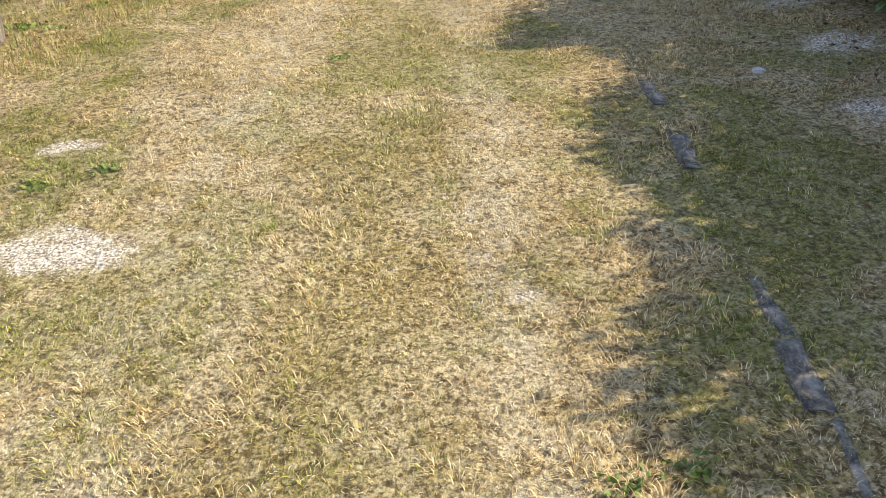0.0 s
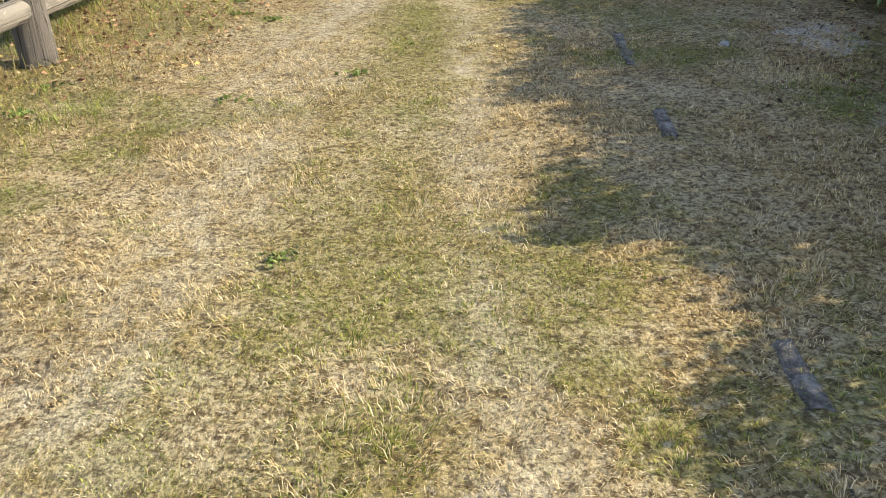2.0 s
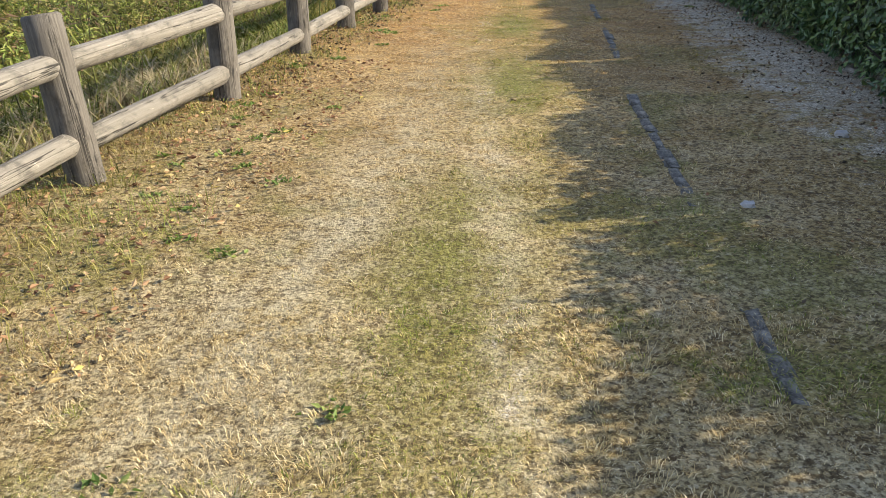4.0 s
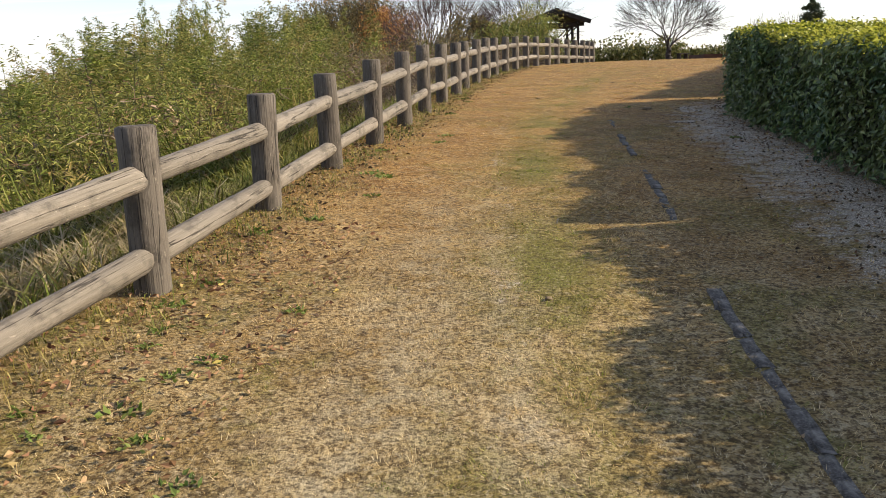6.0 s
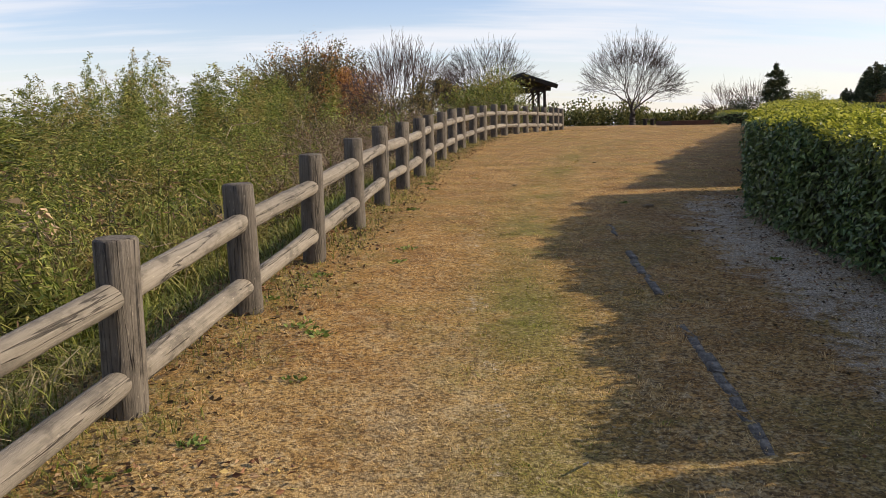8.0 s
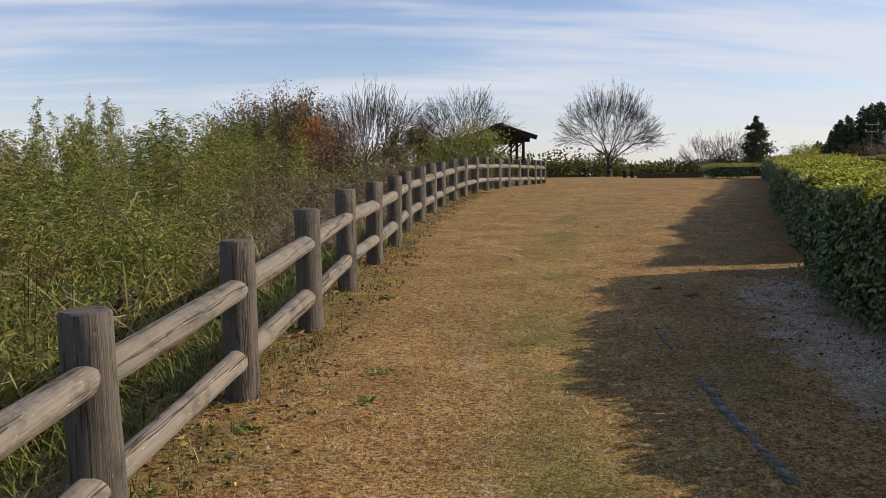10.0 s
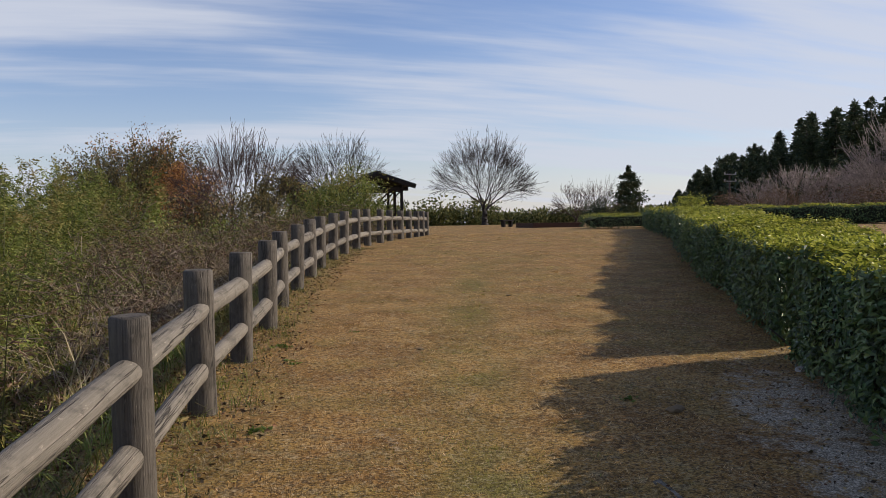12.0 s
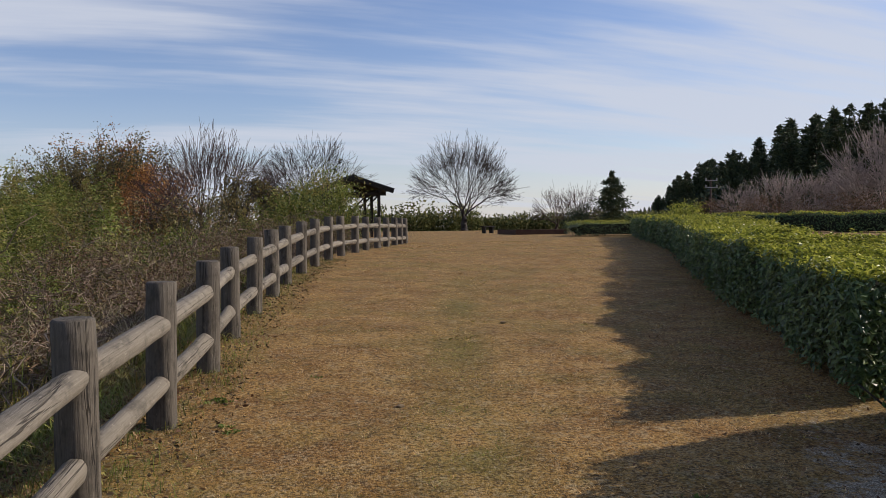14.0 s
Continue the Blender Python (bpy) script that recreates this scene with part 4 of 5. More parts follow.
def bamboo(at, height, seed, label, leaves=4600, leaf=0.15):
    """One clump of bamboo: a few culms, each a feathery plume that narrows to a nodding tip."""
    tree = thing("bamboo", label, "bamboo", at=at)
    r = np.random.default_rng(seed)
    segs, points, ways = [], [], []
    culms = 5
    for k in range(culms):
        foot = np.array([r.normal() * 0.5, r.normal() * 0.5, 0.0])
        H = height * (r.uniform(0.55, 0.9) if k else 1.0)
        nod = unit(np.append(r.normal(size=2), 0)) * H * r.uniform(0.05, 0.16)
        line = [foot + np.array([0, 0, H * t]) + nod * t ** 2.5 for t in np.linspace(0, 1, 9)]
        segs += [(line[j], line[j + 1], 0.026 * (1 - j * 0.11), 0.026 * (1 - (j + 1) * 0.11)) for j in range(8)]
        m = leaves // culms
        whorl = np.linspace(0.06, 1.0, 30) + r.normal(size=30) * 0.006
        i = r.integers(0, 30, m)
        t = whorl[i]
        ang = i * 2.4 + r.normal(size=m) * 0.55
        far = r.random(m) ** 0.7 * (0.07 + 0.78 * (1 - t) ** 0.75) * r.uniform(0.75, 1.1, 30)[i]
        at_t = foot + np.stack([0 * t, 0 * t, H * t], 1) + nod * (t ** 2.5)[:, None]
        out = np.stack([np.cos(ang), np.sin(ang), np.full(m, 0.0)], 1)
        points.append(at_t + out * far[:, None] + np.stack([0 * t, 0 * t, 0.25 * far - 0.35 * far ** 2], 1) + r.normal(size=(m, 3)) * 0.07)
        ways.append(out * 0.7 + r.normal(size=(m, 3)) * 0.5 + [0, 0, -0.3])
    tagged(part("culm", wood_mesh("culm", segs, M_CULM, 3), tree), kind="stuff")
    p, d = np.concatenate(points), np.concatenate(ways)
    v, f = leaf_arrays(p, d, r.uniform(0.6, 1.25, len(p)) * leaf, r.uniform(0.2, 0.32, len(p)) * leaf, 0.1)
    tagged(part("foliage", mesh_of("foliage", v, f, M_BAMBOO), tree), kind="stuff")
    return tree


def conifer(at, height, seed, label, leaves=2500, fat=0.28, group="", boughs=70):
    """An evergreen with tiers of separate boughs that leave gaps, each a spray of needles round a drooping limb."""
    tree = thing("conifer", label, "tree", at=at, group=group)
    r = np.random.default_rng(seed)
    up = 0.06 + 0.90 * np.sort(r.random(boughs)) ** 0.9
    ang = np.arange(boughs) * 2.4 + r.normal(size=boughs) * 0.3
    reach = ((1 - up) ** 0.75 * fat * r.uniform(0.55, 1.15, boughs) + 0.02) * height
    root = np.stack([0 * up, 0 * up, up * height], 1)
    tip = root + np.stack([np.cos(ang) * reach, np.sin(ang) * reach, reach * r.uniform(-0.15, 0.35, boughs)], 1)
    wood = [(np.zeros(3), np.array([0, 0, height]), height * 0.02, height * 0.003)] + [(a, b, height * 0.005, height * 0.001) for a, b in zip(root, tip)]
    part("trunk", wood_mesh("trunk", wood, M_DARKBARK, 4), tree)
    share = reach + 0.03 * height
    i = r.choice(boughs, leaves, p=share / share.sum())
    t = r.random(leaves) ** 0.7
    p = root[i] + (tip - root)[i] * t[:, None] + r.normal(size=(leaves, 3)) * (reach[i] * 0.16 + 0.012 * height)[:, None] * [1, 1, 0.6]
    top = r.random(leaves) < 0.03
    p[top] = np.stack([0 * t, 0 * t, height * (0.9 + 0.12 * t)], 1)[top] + r.normal(size=(top.sum(), 3)) * height * 0.008
    d = unit((tip - root)[i]) + r.normal(size=(leaves, 3)) * 0.5
    v, f = leaf_arrays(p, d, r.uniform(0.6, 1.3, leaves) * height * 0.05, r.uniform(0.4, 0.6, leaves) * height * 0.036)
    part("crown", mesh_of("crown", v, f, M_CONIFER), tree)
    return tree


def leaf_mounds(name, label, mounds, per, y_lo, y_hi, off, size, leaf, mat, zone, slim=0.2, power=0.9):
    """Rounded swells of small leaves, thick at the surface, with dark cores standing for the shade between, as one
    mass. zone 0: the green stretches, 1: the brown ones.
    """
    x, y, _ = scatter_band(mounds, y_lo, y_hi, *off, power)
    weight = brush_zone(x, y)
    keep = rng.random(mounds) < (weight if zone else 1 - 0.9 * weight)
    x, y = x[keep], y[keep]
    k = len(x)
    rad = rng.uniform(*size, k)
    tall = rad * rng.uniform(0.9, 1.7, k)
    i = np.repeat(np.arange(k), per)
    m = len(i)
    way = unit(rng.normal(size=(m, 3)) + [0, 0, 0.45])
    way[:, 2] = np.abs(way[:, 2])
    tuft = 1 + 0.22 * np.sin(way[:, 0] * 7 + i) * np.sin(way[:, 1] * 8 + 2 * i) + 0.12 * np.sin(way[:, 2] * 13 + i)
    depth = (0.62 + 0.42 * rng.random(m) ** 0.5) * tuft
    foot = np.stack([x, y, ground_z(x, y) + 0.05], 1)[i]
    p = foot + way * (depth * rad[i])[:, None] * np.stack([np.ones(m), np.ones(m), (tall / rad)[i]], 1)
    v, f = flat_leaf_arrays(p, way + [0, 0, 0.3] + rng.normal(size=(m, 3)) * 0.5, rng.uniform(*leaf, m), rng.uniform(0.8, 1.2, m) * slim * leaf[1], 0.15)
    mass = thing(name, label, "shrub", kind="stuff", data=mesh_of(name, v, f, mat))
    # added near-black balls, coloured as the shade deep inside each swell
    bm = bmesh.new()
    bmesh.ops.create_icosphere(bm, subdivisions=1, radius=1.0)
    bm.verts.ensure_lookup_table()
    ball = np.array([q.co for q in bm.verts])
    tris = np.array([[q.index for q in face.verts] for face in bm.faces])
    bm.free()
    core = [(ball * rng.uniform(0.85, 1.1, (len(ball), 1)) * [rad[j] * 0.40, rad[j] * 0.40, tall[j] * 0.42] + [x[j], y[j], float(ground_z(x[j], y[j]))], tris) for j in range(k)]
    tagged(part("twig_core", mesh_of("twig_core", *join(core), M_SHADE_CORE), mass), kind="stuff")


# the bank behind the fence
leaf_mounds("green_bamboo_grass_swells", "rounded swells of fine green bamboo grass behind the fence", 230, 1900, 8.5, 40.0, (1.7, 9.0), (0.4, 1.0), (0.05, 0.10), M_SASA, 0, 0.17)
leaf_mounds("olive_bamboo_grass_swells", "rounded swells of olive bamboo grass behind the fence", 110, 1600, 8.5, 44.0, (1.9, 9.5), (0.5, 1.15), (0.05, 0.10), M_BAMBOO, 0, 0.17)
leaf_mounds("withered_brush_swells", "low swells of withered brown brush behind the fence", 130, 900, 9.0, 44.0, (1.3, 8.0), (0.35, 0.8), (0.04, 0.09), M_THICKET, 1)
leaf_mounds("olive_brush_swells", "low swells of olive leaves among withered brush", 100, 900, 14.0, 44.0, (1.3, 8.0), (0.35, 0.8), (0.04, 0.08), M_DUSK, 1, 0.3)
leaf_thicket("bamboo_grass_leaves", "dense green and yellowing bamboo grass on the bank behind the fence", 520, 50, 5.0, 46.0, (1.3, 8.0), (0.4, 1.25), (0.05, 0.11), M_SASA, 0.9, 0.24, 0.85)
leaf_thicket("olive_bamboo_grass_leaves", "olive and brown bamboo grass on the bank behind the fence", 260, 46, 5.0, 46.0, (1.5, 9.0), (0.5, 1.45), (0.05, 0.11), M_BAMBOO, 0.9, 0.24, 0.8)
leaf_thicket("withered_shrub_leaves", "withered reddish-brown leaves of shrubs behind the fence", 900, 36, 5.0, 46.0, (1.1, 8.0), (0.5, 1.5), (0.05, 0.10), M_THICKET, 0.9, 0.24)
wild_grass("arching_green_grass", "arching green grass blades behind the log fence", 420, 26, 5.0, 40.0, (1.1, 6.0), (0.6, 1.45), (0.008, 0.017), M_SASA, green=True)
wild_grass("pampas_grass", "arching yellow-green pampas grass behind the log fence", 120, 40, 7.0, 20.0, (1.2, 5.0), (0.8, 1.7), (0.014, 0.026), M_VERGE, (0.5, 1.0), green=True, segs=4)
wild_grass("coarse_dry_grass", "coarse pale dry grass bent over behind the fence", 680, 22, 3.0, 13.0, (0.6, 3.2), (0.35, 0.9), (0.006, 0.014), M_REED, (0.6, 1.1))
wild_grass("coarse_green_grass", "coarse green grass bent over behind the fence", 170, 22, 3.0, 13.0, (0.75, 3.2), (0.35, 0.9), (0.006, 0.014), M_SASA, (0.6, 1.1))
wild_grass("pale_pampas_tufts", "tufts of pale dry pampas grass beside the dead vines", 70, 40, 19.0, 34.0, (0.9, 3.6), (0.8, 1.35), (0.010, 0.018), M_REED, (0.4, 0.9))
wild_grass("dry_reed_grass", "dry straw-coloured reed grass behind the log fence", 170, 30, 6.0, 40.0, (1.7, 7.0), (0.6, 1.6), (0.005, 0.010), M_REED)
wild_grass("verge_grass", "short mixed grass along the foot of the fence", 3400, 12, 1.0, 34.0, (-0.35, 1.9), (0.04, 0.15), (0.003, 0.006), M_SASA, (0.4, 1.0), segs=2)
wild_grass("dry_verge_grass", "short dry grass along the foot of the fence", 2600, 12, 1.0, 40.0, (-0.4, 0.8), (0.04, 0.13), (0.003, 0.006), M_REED, (0.5, 1.1), segs=2)
wild_grass("long_verge_grass", "long yellow-green grass round the foot of a fence post", 220, 16, 3.6, 8.2, (-0.75, 0.6), (0.10, 0.26), (0.003, 0.006), M_VERGE, (0.4, 0.95))
wild_grass("fence_foot_grass", "uneven green grass and weeds at the foot of the fence", 620, 12, 8.0, 34.0, (-0.25, 0.55), (0.07, 0.24), (0.004, 0.009), M_SASA, (0.4, 1.0), segs=2)
wild_grass("rank_grass", "rank green and yellow grass in the ditch behind the fence", 520, 18, 7.0, 26.0, (0.25, 1.5), (0.18, 0.55), (0.006, 0.012), M_SASA, (0.5, 1.1))
tangle("dead_vines", "grey-brown tangle of dead vines and brush behind the fence", 17000, 6.0, 42.0, (0.8, 6.5), (0.5, 1.75), 0.0032, M_VINE)

def grass_clump(x, y, seed, label, blades=170, length=(0.55, 1.15), width=(0.016, 0.03), mat=None):
    """One fountain of long arching leaves from a single foot."""
    z = float(ground_z(x, y))
    ob = thing("grass_clump", label, "grass", at=(x, y, z), group="arching grass clumps")
    r = np.random.default_rng(seed)
    way = r.normal(size=(blades, 2))
    base = np.column_stack([unit(way) * r.uniform(0.0, 0.16, (blades, 1)), np.zeros(blades)])
    v, f = blade_arrays(base, way, r.uniform(*length, blades), r.uniform(*width, blades), r.uniform(0.45, 1.05, blades), 4)
    tagged(part("leaf_fountain", mesh_of("leaf_fountain", v, f, mat or M_VERGE), ob), kind="stuff")


for k, (x, y) in enumerate(((-2.75, 13.6), (-3.3, 14.2), (-2.5, 14.6), (-3.7, 13.3), (-2.9, 12.6), (-2.2, 15.6), (-3.2, 11.4))):
    grass_clump(x, y, 300 + k, "clump of long arching yellow-green grass leaves on the bank")
for k, (x, y) in enumerate(((-4.3, 14.8), (-4.6, 15.6), (-3.9, 16.3), (-5.0, 14.4))):
    grass_clump(x, y, 320 + k, "clump of tall dry tan pampas grass on the bank", 200, (0.9, 1.7), (0.012, 0.022), M_REED)

# bamboo stand beyond the bank
stems = [bamboo((0, 0, -50), 6.0, 11, "tall green bamboo with drooping leaf sprays"), bamboo((0, 0, -50), 6.0, 12, "tall green bamboo with drooping leaf sprays"), bamboo((0, 0, -50), 6.0, 13, "tall green bamboo with drooping leaf sprays")]
r = random.Random(5)
def crest_over(x, y):
    """How high the stand rises: tallest over the middle of the bank, falling away down the slope."""
    return 2.66 + np.interp((0.15 - x) / (y - 7.6), [0.1, 0.2, 0.27, 0.33, 0.36, 0.40, 0.47, 0.8], [0.052, 0.064, 0.07, 0.086, 0.08, 0.05, 0.002, -0.02]) * (y - 7.6)


for k in range(84):
    y = 18 + 46 * (k / 84) + r.uniform(-2, 2)
    x = min(float(np.interp(y, FENCE_Y, FENCE_X)) - 4.6, -0.18 * (y - 10.8)) - r.uniform(0.0, 14.0)
    z = float(ground_z(x, y)) - 0.05
    crest = 2.5 + (float(crest_over(x, y)) - 2.5) * r.choice((0.6, 0.75, 0.9, 1.0, 1.12))
    ob = copy_thing(stems[k % 3], pose(x, y, z, 0, 0, r.uniform(0, 360)) @ Matrix.Diagonal((0.85, 0.85, max(0.3, (crest - z) / 6.0), 1)))
    tagged(ob, group="bamboo stand")
for k, (x, y, s) in enumerate(((2.9, 46.5, 0.42), (3.9, 47.5, 0.46), (4.9, 48.5, 0.46), (3.4, 49.5, 0.5), (2.1, 45.5, 0.4), (1.2, 44.5, 0.42), (0.2, 43.0, 0.4), (5.4, 49.5, 0.42))):
    ob = copy_thing(stems[k % 3], pose(x, y, float(ground_z(x, y)) - 0.05, 0, 0, k * 70) @ Matrix.Scale(s, 4))
    tagged(ob, "low bright green bamboo beside the shelter", group="bamboo by the shelter")
for k in range(18):
    y = 38 + 24 * ((k * 0.618) % 1.0)
    x = 0.5 - (0.145 + 0.10 * ((k * 0.377) % 1.0)) * (y - 14.5)
    z = float(ground_z(x, y)) - 0.05
    crest = 3.18 + 0.062 * (y - 14.5) * r.uniform(0.85, 1.1)
    ob = copy_thing(stems[k % 3], pose(x, y, z, 0, 0, r.uniform(0, 360)) @ Matrix.Diagonal((1.0, 1.0, max(0.3, (crest - z) / 6.0), 1)))
    tagged(ob, group="bamboo stand")
for k in range(18):
    y = 22 + 26 * ((k * 0.618) % 1.0)
    x = 0.2 - (0.40 + 0.22 * ((k * 0.377) % 1.0)) * (y - 8.0)
    z = float(ground_z(x, y)) - 0.05
    crest = float(crest_over(x, y)) * r.uniform(0.9, 1.05)
    ob = copy_thing(stems[k % 3], pose(x, y, z, 0, 0, r.uniform(0, 360)) @ Matrix.Diagonal((1.3, 1.3, max(0.3, (crest - z) / 6.0), 1)))
    tagged(ob, group="bamboo stand")
for ob in stems:
    for o in list(ob.children_recursive) + [ob]:
        bpy.data.objects.remove(o)

autumn_tree((-6.8, 74.0), 9.6, 11.4, 4, "autumn tree with dull brown-green and rust leaves", 700, 44000, 0.17)
leafy_tree((-3.2, 60.0), 4.6, 0.8, 14, "dull brown shrub beside the autumn tree", [M_DUSK, M_RUST], [4000, 2500], 0.16, "shrub")
leafy_tree((1.6, 56.0), 4.2, 0.7, 15, "dull olive shrub near the shelter", [M_DUSK], [4000], 0.15, "shrub")
bare_tree((20.9, 88.0), 8.6, 10.6, 3, "leafless spreading tree on the far lawn", 1150, None, 0.30, 0.0012, 0.13)
bare_tree((6.95, 80.0), 7.5, 10.4, 8, "leafless spreading tree behind the shelter", 1050, None, 0.28, 0.0012, 0.13)
bare_tree((31.0, 92.0), 4.4, 6.0, 5, "small leafless tree at the edge of the lawn", 260, M_TWIG, 0.2, 0.0022, 0.08)
bare_tree((34.5, 94.0), 4.8, 6.4, 6, "small leafless tree at the edge of the lawn", 280, M_TWIG, 0.2, 0.0022, 0.08)
bare_tree((0.0, 57.0), 6.7, 8.2, 16, "leafless shrub tree with fine brown twigs", 760, M_TWIG, 0.40, 0.0012, 0.10)
bare_tree((-2.0, 60.0), 5.4, 6.4, 17, "smaller leafless shrub tree with fine brown twigs", 520, M_TWIG, 0.35, 0.0012, 0.10)
bush((2.9, 47.0), 3.0, 2.7, 4200, 0.17, M_BAMBOO, 31, "bright green bamboo bush beside the shelter")
bush((4.2, 48.5), 3.4, 3.2, 5200, 0.15, M_BAMBOO, 32, "bright green bamboo bush beside the shelter")
bush((4.6, 50.3), 2.2, 3.3, 4600, 0.14, M_BAMBOO, 33, "bright green bamboo bush beside the shelter")
bush((0.8, 45.0), 3.0, 2.8, 3600, 0.15, M_DUSK, 34, "brown and olive shrub behind the fence")
bush((-1.4, 45.0), 3.4, 3.5, 4000, 0.15, M_DUSK, 35, "brown and olive shrub behind the fence")
bush((-3.8, 47.0), 4.0, 4.2, 4600, 0.16, M_DUSK, 36, "brown and olive shrub behind the fence")
bush((-1.8, 36.0), 2.6, 1.7, 3000, 0.12, M_SASA, 37, "green and yellow shrub behind the fence")
bush((-0.2, 33.0), 2.2, 1.3, 2600, 0.11, M_SASA, 38, "green and yellow shrub behind the fence")
for k in range(16):
    y = 9.5 + k * 0.75
    x = float(np.interp(y, FENCE_Y, FENCE_X)) - 1.9 - (k * 1.37) % 3.2
    mat, leaf, what = ((M_WEED, 0.06, "broad-leaved green shrub on the bank behind the fence"), (M_DUSK, 0.055, "withered brown shrub on the bank behind the fence"), (M_BAMBOO, 0.075, "olive leafy shrub on the bank behind the fence"), (M_RUST, 0.05, "reddish-brown withered shrub on the bank behind the fence"))[(k * 3) % 4 if k % 5 else 1]
    bush((x, y), 0.9 + 0.35 * (k % 3), 0.7 + 0.22 * (k % 4), 1500, leaf, mat, 80 + k, what, narrow=0.5)
bush((-4.4, 52.0), 4.0, 3.0, 3500, 0.15, M_RUST, 39, "rust-coloured shrub under the autumn tree")
conifer((26.5, 70.0, float(ground_z(26.5, 70.0))), 4.0, 2, "dark green conifer behind the hedge", 6500, 0.33, boughs=46)
bush((14.6, 39.2), 1.1, 1.35, 3600, 0.07, M_HEDGE_TOP, 72, "rounded yellow-green shrub rising over the hedge", narrow=0.5)
bush((24.5, 70.5), 2.4, 1.9, 3000, 0.16, M_CONIFER, 71, "low rounded dark evergreen shrub")


for k, (x, y, up) in enumerate(((3.46, 14.3, 0.72), (4.62, 18.55, 0.10))):
    flower = thing("red_flower", "small red flower on the hedge" if up > 0.2 else "fallen red flower under the hedge", "flower", at=(x, y, float(ground_z(x, y)) + up), group="red flowers")
    for j in range(6):
        v, f = leaf_arrays(np.array([[0.0, 0, 0]]), np.array([[math.cos(j * 1.05) * 0.7 - 0.6, math.sin(j * 1.05), 0.3 + 0.4 * math.sin(j * 2.0)]]), np.array([0.034]), np.array([0.028]), 0.3)
        part("petal", mesh_of("petal", v, f, M_PETAL), flower)

# ---- the shelter ----
def shelter(x, y, turn):
    z = float(ground_z(x, y))
    ob = thing("garden_shelter", "dark timber garden shelter with a hipped roof on posts", "shelter", at=(x, y, z), turn=turn)
    eave, apex, half, deep = 2.1, 2.68, 1.8, 2.3
    for sx in (-1, 1):
        for sy in (-1.7, 0.0, 1.7):
            part("post", bm_mesh("post", box_bm((0.13, 0.13, eave), (sx * 1.22, sy, eave / 2)), M_TIMBER), ob)
            bm = box_bm((0.07, 0.07, 0.75))
            bmesh.ops.transform(bm, matrix=pose(sx * 0.96, sy, eave - 0.30, 0, sx * 45, 0), verts=bm.verts)
            part("brace", bm_mesh("brace", bm, M_TIMBER), ob)
    for sy in (-1.7, 0.0, 1.7):
        part("tie_beam", bm_mesh("tie_beam", box_bm((3.1, 0.12, 0.18), (0, sy, eave + 0.02)), M_TIMBER), ob)
        part("king_post", bm_mesh("king_post", box_bm((0.1, 0.1, 0.55), (0, sy, eave + 0.37)), M_TIMBER), ob)
    for s in (-1, 1):
        part("wall_plate", bm_mesh("wall_plate", box_bm((0.12, 4.2, 0.16), (s * 1.22, 0, eave + 0.13)), M_TIMBER), ob)
        bm = bmesh.new()
        rise = math.atan2(apex - eave, half)
        box_bm((math.hypot(half, apex - eave) + 0.06, 2 * deep, 0.09), (0, 0, 0), 0.01, bm)
        bmesh.ops.transform(bm, matrix=pose(s * half / 2, 0, (eave + apex) / 2 + 0.2, 0, s * math.degrees(rise), 0), verts=bm.verts)
        part("roof_slope", bm_mesh("roof_slope", bm, M_ROOF), ob, "dark sheet roof slope")
        for sy in (-1, 1):
            bm = box_bm((math.hypot(half, apex - eave), 0.05, 0.16))
            bmesh.ops.transform(bm, matrix=pose(s * half / 2, sy * (deep - 0.06), (eave + apex) / 2 + 0.09, 0, s * math.degrees(rise), 0), verts=bm.verts)
            part("bargeboard", bm_mesh("bargeboard", bm, M_TIMBER), ob)
    part("ridge_cap", bm_mesh("ridge_cap", box_bm((0.22, 2 * deep + 0.02, 0.08), (0, 0, apex + 0.24)), M_ROOF), ob)
    part("bench_seat", bm_mesh("bench_seat", box_bm((2.4, 0.4, 0.06), (0, 1.1, 0.42)), M_TIMBER), ob)
    for sx in (-0.9, 0.9):
        part("bench_leg", bm_mesh("bench_leg", box_bm((0.08, 0.34, 0.4), (sx, 1.1, 0.2)), M_TIMBER), ob)


shelter(6.2, 56.0, 2)


def lawn_bench(x, y, turn):
    z = float(ground_z(x, y))
    ob = thing("park_bench", "low wooden bench without a back on the far lawn", "bench", at=(x, y, z), turn=turn)
    part("seat", bm_mesh("seat", box_bm((0.90, 0.38, 0.07), (0, 0, 0.40)), M_TIMBER), ob)
    for sx in (-0.28, 0.28):
        part("leg", bm_mesh("leg", box_bm((0.1, 0.34, 0.38), (sx, 0, 0.18)), M_TIMBER), ob)


lawn_bench(16.16, 65.53, 20)

cluster = thing("dead_leaf_cluster", "pale tan curled dead leaves caught on a shrub", "dead leaves", at=(-2.86, 15.32, 2.02))
for k in range(13):
    a = k * 2.4
    root = np.array([[0.05 * math.cos(a), 0.05 * math.sin(a), -0.16 + 0.026 * k]])
    v, f = leaf_arrays(root, np.array([[math.cos(a), math.sin(a), 0.3 - 0.5 * (k % 3)]]), np.array([0.13 + 0.006 * k]), np.array([0.075]), 0.55)
    part("dead_leaf", mesh_of("dead_leaf", v, f, M_PALE_LEAF), cluster)
stem, g = tube_arrays(np.array([[0.0, 0, -0.75]]), np.array([[0.0, 0, 0.05]]), np.array([0.01]), np.array([0.007]), 5)
part("stem", mesh_of("stem", stem, g, M_DARKBARK), cluster)

